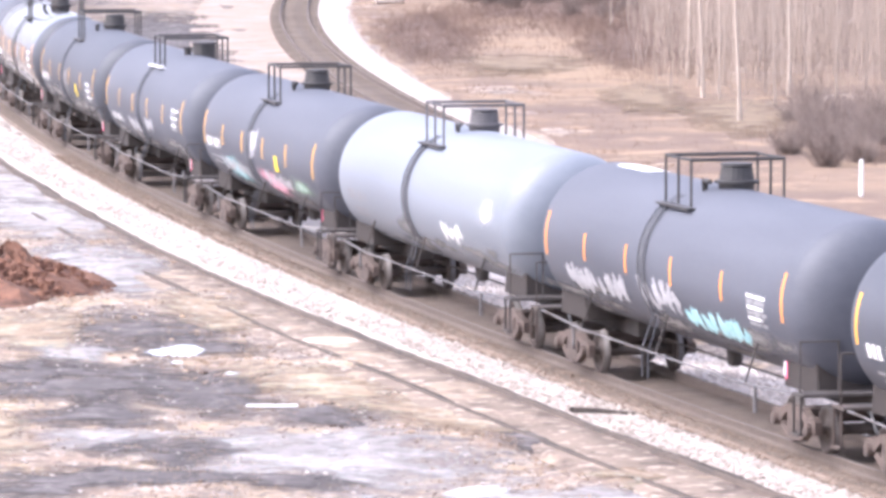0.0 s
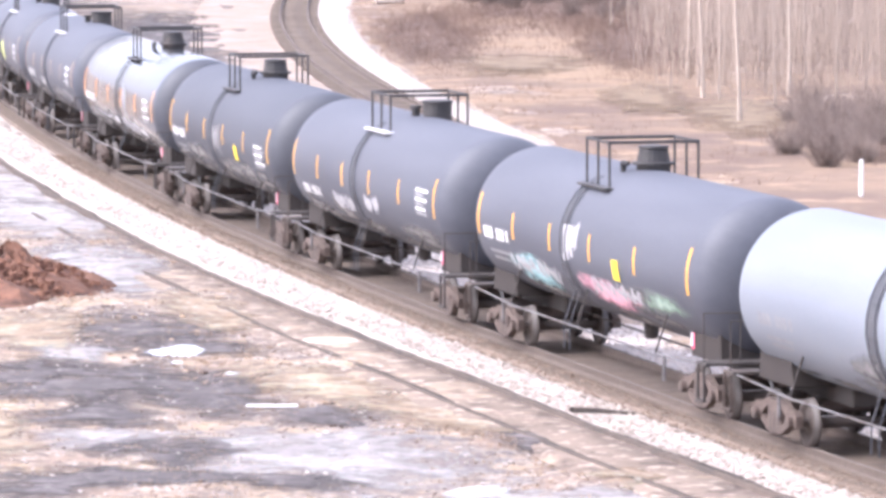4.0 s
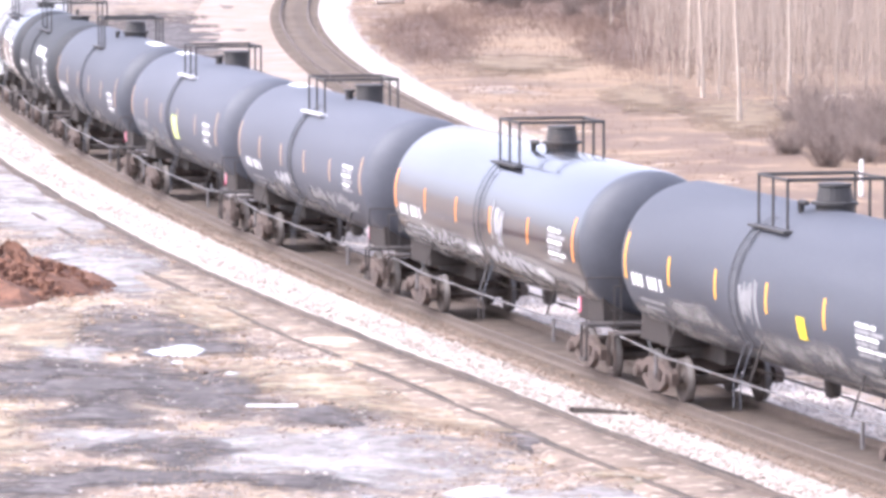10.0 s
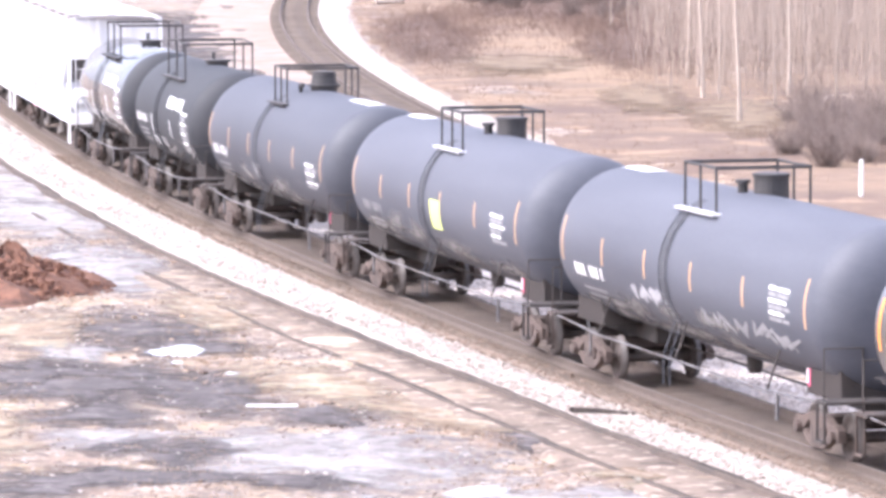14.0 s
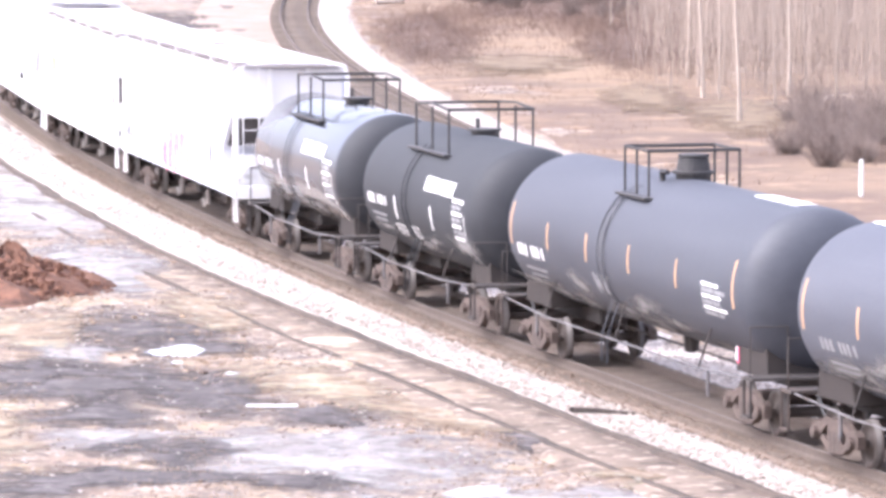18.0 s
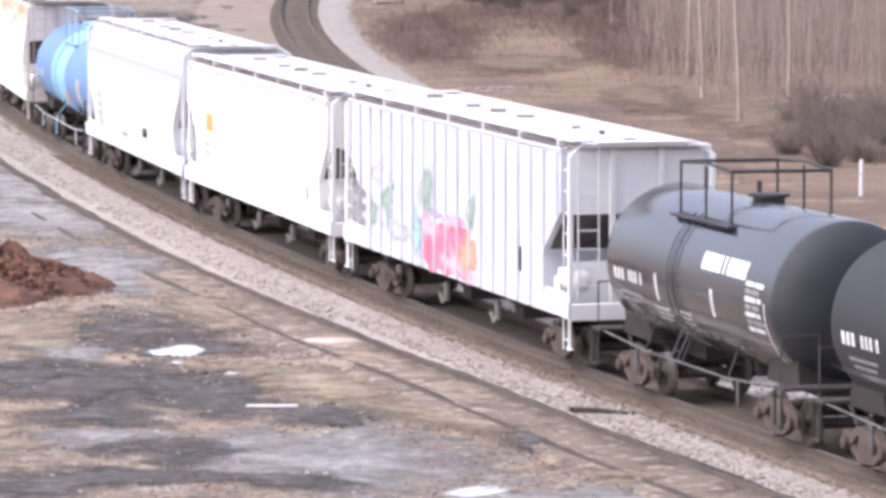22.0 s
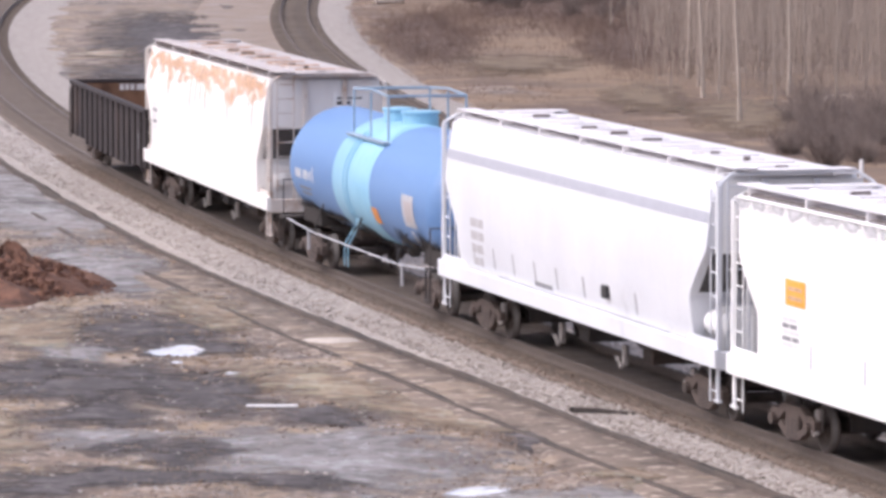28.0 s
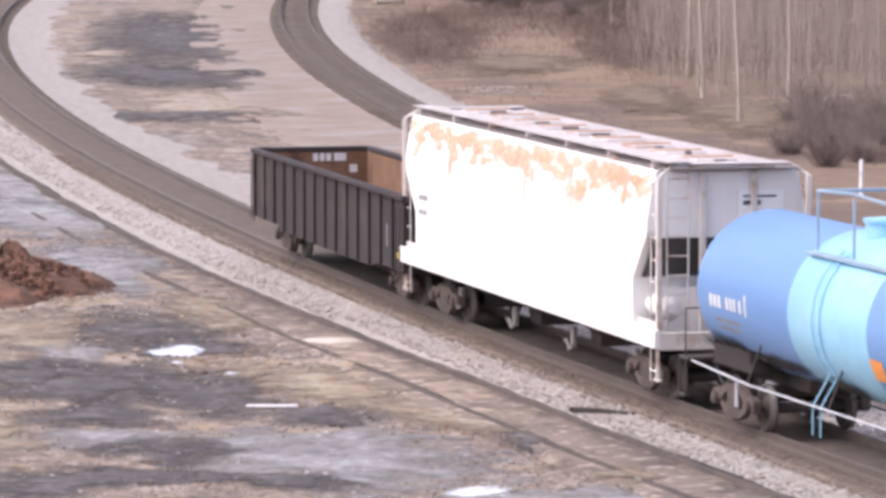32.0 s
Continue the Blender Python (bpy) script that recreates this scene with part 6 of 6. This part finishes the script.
    spray(car, sh, 0.4, -1.05, 3.0, 0.5, 6, 60, 0.06, "spray_white", "white sprayed letters")
    part("graffiti", sh.blot(4.3, -0.85, 0.8, 0.2, 61, 0.01, 0.9), "soft_white", car, "white sprayed blot")
    data_block(car, sh, 5.4, -0.45, 1.3, 0.7)
    grime(car, sh, 6, 20)
    put(car, 50.3, 6.75)

    car, sh = tank_car("tank_grey", label="grey tank car with orange strips and pale scrawls", pad=(-7.3, -5.7), dome="drum", plate="pale_plate", rail_z=4.56, plat_len=1.85, plat=-0.3, tape="faded_tape")
    marks(car, sh, -6.6, -0.55)
    spray(car, sh, -2.9, -0.75, 2.0, 0.4, 6, 67, 0.07, "spray_white", "pale sprayed scrawl")
    spray(car, sh, 1.0, -0.9, 5.6, 0.45, 9, 68, 0.05, "grey_paint", "grey sprayed scrawl")
    data_block(car, sh, 5.3, -0.35, 1.3, 0.65)
    grime(car, sh, 7)
    put(car, 32.2, 6.75)

    car, sh = tank_car("tank_grey", label="grey tank car with a lime yellow sign", pad=(-7.3, -5.7), dome="drum", plate="pale_plate", rail_z=4.56, plat_len=1.85, plat=-0.3, tape="faded_tape")
    marks(car, sh, -6.6, -0.6, 0.9, "grey_paint")
    part("sign", sh.sheet(0.0, 0.85, -0.55, 0.1, 0.012), "lime", car, "faded lime yellow sign")
    data_block(car, sh, 5.2, -0.45, 1.2, 0.65)
    grime(car, sh, 8)
    put(car, 14.2, 6.75)

    car, sh = tank_car("tank_dark", label="dark grey tank car with orange strips and white marks", pad=(4.6, 7.0), tape="faded_tape")
    marks(car, sh, -6.9, -0.5)
    spray(car, sh, -1.9, -0.9, 1.2, 0.5, 4, 87, 0.06, "grey_paint", "faded grey scrawl")
    data_block(car, sh, 5.4, -0.6, 1.4, 0.65)
    grime(car, sh, 9)
    put(car, -4.0, 6.75)

    for place, seed in ((-19.75, 1), (-32.55, 2)):
        car, sh = tank_car("tank_flat" if seed == 1 else "tank_black", length=12.75, half=4.75, r=1.47, c=2.48, label="short black tank car with white lettering panels", tape="", dome="low",
                           plat=-0.3, plat_len=3.0, plat_half=0.95, rail_z=4.56, bogies=4.15)
        marks(car, sh, -4.35, -0.3, 0.9)
        bars(car, sh, 0.9, 0.32, [0.24, 0.24, 0.24, 0.24, -0.04, 0.12, -0.04, 0.24, 0.24, 0.24, 0.24], 0.33, "white_paint", 0.04, label="row of white block shapes of the owner's sign", name="sign")
        part("reflector", sh.sheet(-1.82, -1.68, -0.52, 0.0), "white_paint", car)
        part("reflector", sh.sheet(1.5, 1.64, -0.52, 0.0), "white_paint", car)
        part("reflector", sh.sheet(4.5, 4.56, -1.3, 0.0), "white_paint", car)
        data_block(car, sh, 3.5, -0.6, 1.0, 0.95, 5)
        data_block(car, sh, -2.2, -0.95, 1.0, 0.3, 3)
        data_block(car, sh, -0.6, -0.9, 0.8, 0.3, 3)
        grime(car, sh, 10 + seed, 5, 4.2)
        put(car, place, 4.15)

    car, side = hopper_car("hopper_grey", 9.75, "pale grey ribbed covered hopper with pink and green graffiti", ribs=19, length=20.8, top=4.42, end_paint="hopper_white", posts="hopper_white")
    for i, (x, a, rx, ra, m) in enumerate([(0.3, 1.72, 1.8, 0.62, "soft_red"), (-0.6, 1.5, 1.3, 0.42, "soft_red"), (0.9, 1.45, 1.5, 0.36, "soft_pink"), (0.9, 2.32, 0.9, 0.12, "soft_violet"), (-1.0, 2.38, 0.7, 0.1, "soft_violet"), (-2.2, 1.75, 0.25, 0.5, "soft_violet"), (-1.5, 2.0, 0.8, 0.4, "soft_pink"), (1.9, 1.75, 0.6, 0.5, "soft_orange"), (-2.5, 1.9, 0.35, 0.55, "soft_cyan"), (-4.4, 1.75, 1.3, 0.28, "soft_grey"), (-6.2, 2.9, 0.5, 0.4, "soft_grey"), (-2.6, 1.7, 0.5, 0.3, "soft_cyan"),
                                         (0.5, 2.3, 0.9, 0.2, "soft_pink"), (-1.7, 2.85, 0.9, 0.62, "soft_green"), (2.2, 2.65, 0.6, 0.45, "soft_green"), (-5.3, 2.4, 0.9, 0.5, "soft_green"), (-6.6, 2.0, 0.5, 0.3, "soft_green")]):
        part("graffiti", side.blot(x, a, rx, ra, 90 + i, 0.012 + 0.001 * i, 0.9), m, car, "sprayed graffiti on the ribbed side")
    bars(car, side, 6.0, 1.75, [0.22], 0.5, "black_paint")
    for z in (1.62, 1.95, 2.28):
        bars(car, side, -8.5, z, [0.3, -0.2, 0.35], 0.17, "grey_paint", 0.1, 0.045, label="small grey stencilled lines")
    put(car, -49.45, 7.6)

    car, side = hopper_car("hopper_white", 9.75, "plain white covered hopper with a small orange sign", ribs=0, length=20.8, end_paint="hopper_white", posts="hopper_white", cut=1.0)
    sign = part("sign", side.sheet(-6.75, -5.75, 2.6, 3.05, 0.01, 1), "yellow", car, "orange yellow square sign")
    for z in (2.7, 2.86):
        part("lettering", boxed(-6.6, -5.9, -1.548, -1.544, z, z + 0.07), "rust_streak", sign)
    data_block(car, side, -6.9, 1.85, 0.9, 0.55, 3)
    data_block(car, side, 5.9, 1.7, 1.0, 0.95, 3, "hopper_pale")
    bars(car, side, 6.7, 1.72, [0.14, 0.14], 0.3, "grey_paint")
    for x in (-5.5, -2.9, -0.2, 2.5):
        bars(car, side, x, 1.6, [0.06], 0.4, "pale_stripe", label="grey rub mark", name="streak")
    # soft shading under the eave, put on as scalloped grey blots
    for i in range(21):
        x = -9.0 + 0.9 * i
        part("stain", side.blot(x, 4.2, 0.5, 0.12 + 0.06 * rnd.random(), 300 + i, 0.006, 0.5), "soft_grey", car, "grey shading painted in scallops under the eave")
    put(car, -70.2, 7.6)

    def round_side(z):
        return 1.28 + 0.3 * math.sin(math.pi * min(1, max(0, (z - 1.0) / 3.5))) ** 0.6

    car, side = hopper_car("hopper_pale", 9.75, "pale grey round-sided covered hopper with dark lettering", length=20.6, bulge=round_side, posts="hopper_pale", end_paint="hopper_white", eave=0.02, top=4.5, cut=1.0)
    data_block(car, side, -7.05, 1.5, 1.05, 1.1, 2, "grey_end")
    part("stripe", side.sheet(-9.2, 9.2, 3.68, 3.87, 0.012, 10, 1), "pale_stripe", car, "light grey painted stripe")
    for i, x in enumerate((-7.0, -5.4, -3.9, -2.3, -0.7, 1.2, 4.7)):
        bars(car, side, x, 1.6, [0.07], 0.42, "grey_paint", label="grey rub mark", name="streak")
    bars(car, side, -2.4, 1.52, [1.3], 0.1, "grey_paint")
    part("valve", boxed(2.7, 3.0, -1.62, -1.5, 1.75, 2.0, bevel=0.02), "dark_steel", car)
    put(car, -90.3, 7.6)

    car, sh = tank_car("tank_blue", length=17.4, half=7.1, r=1.42, c=2.42, label="bright blue tank car with a pale blue girth panel", tape="", metal="dull_blue", pipe="pale_plate",
                       plate="dull_blue", plat=-0.35, plat_len=3.6, plat_half=0.92, rail_z=4.54, dome="low", bogies=6.1, tapes=())
    part("girth_panel", lathe([(-2.3, 1.422), (-2.29, 1.43), (1.59, 1.43), (1.6, 1.422)], 64, "x", (0, 0, 2.42)), "pale_blue", car, "pale blue painted band", True)
    top = 2.42 + 1.42
    for x, y, r in ((0.35, 0.1, 0.42), (-1.0, -0.1, 0.36)):
        part("dome", lathe([(top - 0.25, r), (top + 0.22, r), (top + 0.23, r + 0.04), (top + 0.29, r + 0.04), (top + 0.31, 0.2)], 24, "z", (x, y, 0)), "pale_blue", car, "pale blue valve dome")
    marks(car, sh, -6.5, -0.25, 0.9)
    part("sign", sh.sheet(1.6, 2.2, -0.8, -0.4, 0.012), "orange", car, "orange diamond sign")
    part("placard", sh.sheet(4.9, 6.0, -0.6, 0.14, 0.012), "pale_plate", car, "pale weathered data panel")
    part("placard", sh.sheet(5.15, 5.85, -0.45, 0.0, 0.016), "worn_panel", car, "pale weathered data panel")
    bars(car, sh, -4.6, -0.3, [0.09], 0.4, "white_paint")
    bars(car, sh, 5.1, -1.15, [0.22], 0.45, "white_paint")
    # the belly's shade, painted on as soft dark blots
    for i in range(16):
        part("dirt", sh.blot(rnd.uniform(-6.8, 6.8), rnd.uniform(-2.0, -1.05), rnd.uniform(0.9, 2.0), rnd.uniform(0.25, 0.5), 400 + i, 0.018 + 0.0003 * i, 0.5), "soft_shade", car, "dark blots that paint the shade under the tank")
    put(car, -109.0, 6.1)

    def flared(z):
        return 1.56 - 0.16 * max(0.0, (z - 3.3) / 1.0) ** 1.5

    car, side = hopper_car("hopper_rusty", 9.75, "white covered hopper with rust streaks under the eave", length=20.2, bulge=flared, posts="rusty_post", end_paint="hopper_rusty", top=4.38, cut=0.9, roof="roof_worn")
    for i in range(100):
        x = -9.0 + 18.0 * (i + rnd.uniform(0.1, 0.9)) / 100
        z = 4.24 - abs(rnd.gauss(0, 0.26))
        part("rust", side.blot(x, z, rnd.uniform(0.2, 0.6), rnd.uniform(0.08, 0.26), 140 + i, 0.006 + 0.0002 * i, 0.6), "soft_rust", car, "orange brown rust stain")
    for i in range(34):
        x = rnd.uniform(-8.8, 8.8)
        z, h = rnd.uniform(3.5, 4.0), rnd.uniform(0.2, 0.75)
        part("rust", side.blot(x, z, rnd.uniform(0.04, 0.11), h, 240 + i, 0.005, 0.5), "soft_rust", car, "orange brown rust streak")
    for i in range(5):
        part("rust", boxed(*((9.222, 9.226)), -1.35 + 0.6 * i, -1.2 + 0.6 * i + rnd.uniform(0, 0.1), 3.3 + rnd.uniform(0, 0.4), 4.2), "rust_streak", car, "orange brown rust streak on the end")
    data_block(car, side, -8.0, 2.1, 0.8, 0.8, 3)
    placard = part("placard", boxed(9.25, 9.27, 0.2, 1.1, 3.45, 4.0, bevel=0.004), "hopper_white", car, "white notice panel on the end")
    part("notice", boxed(9.272, 9.276, 0.3, 0.65, 3.72, 3.8), "black_paint", placard)
    part("notice", boxed(9.272, 9.276, 0.3, 0.95, 3.86, 3.9), "black_paint", placard)
    put(car, -127.95, 7.6)

    car = gondola_car(8.55, "dark brown ribbed gondola car, empty and rusty inside", 18.2)
    put(car, -145.9, 6.45)


def train_way(t):
    """How far the train has come along the track."""
    u = t - 16.0
    return 8.0951 * u + 0.015266 * u * u


def motions():
    """The train rolls round the curve on its bogies."""
    times = [0.0, 0.1, 0.3, 0.6] + list(range(1, 32)) + [31.4, 31.7, 31.9, 32.0]
    for car, place, half in TRAIN:
        rows = []
        for t in times:
            s = place + train_way(t)
            a, b = MAIN.at(s - half), MAIN.at(s + half)
            way = math.atan2(b.y - a.y, b.x - a.x)
            rows.append((t, Matrix.Translation((a + b) / 2 + Vector((0, 0, 0.003))) @ Matrix.Rotation(way, 4, "Z")))
        walk(car, rows)
    # the wheels roll as far as the train goes
    steps = [k / 15 for k in range(int(DURATION * 15) + 1)]
    turns = [Matrix.Rotation(train_way(t) / WHEEL_R, 4, "Y") for t in steps]
    for wheel, x, y in WHEELS:
        hub = Matrix.Translation((x, y, WHEEL_R))
        walk(wheel, [(t, hub @ m) for t, m in zip(steps, turns)])


build_place()
build_plants()
build_train()
build_track("main_track", MAIN, -330, 110, -110, "rusty single track on a wide curve")
build_track("second_track", SECOND, -170, 150, -110, "disused-looking rusty second track curving away", "rail_side")
motions()
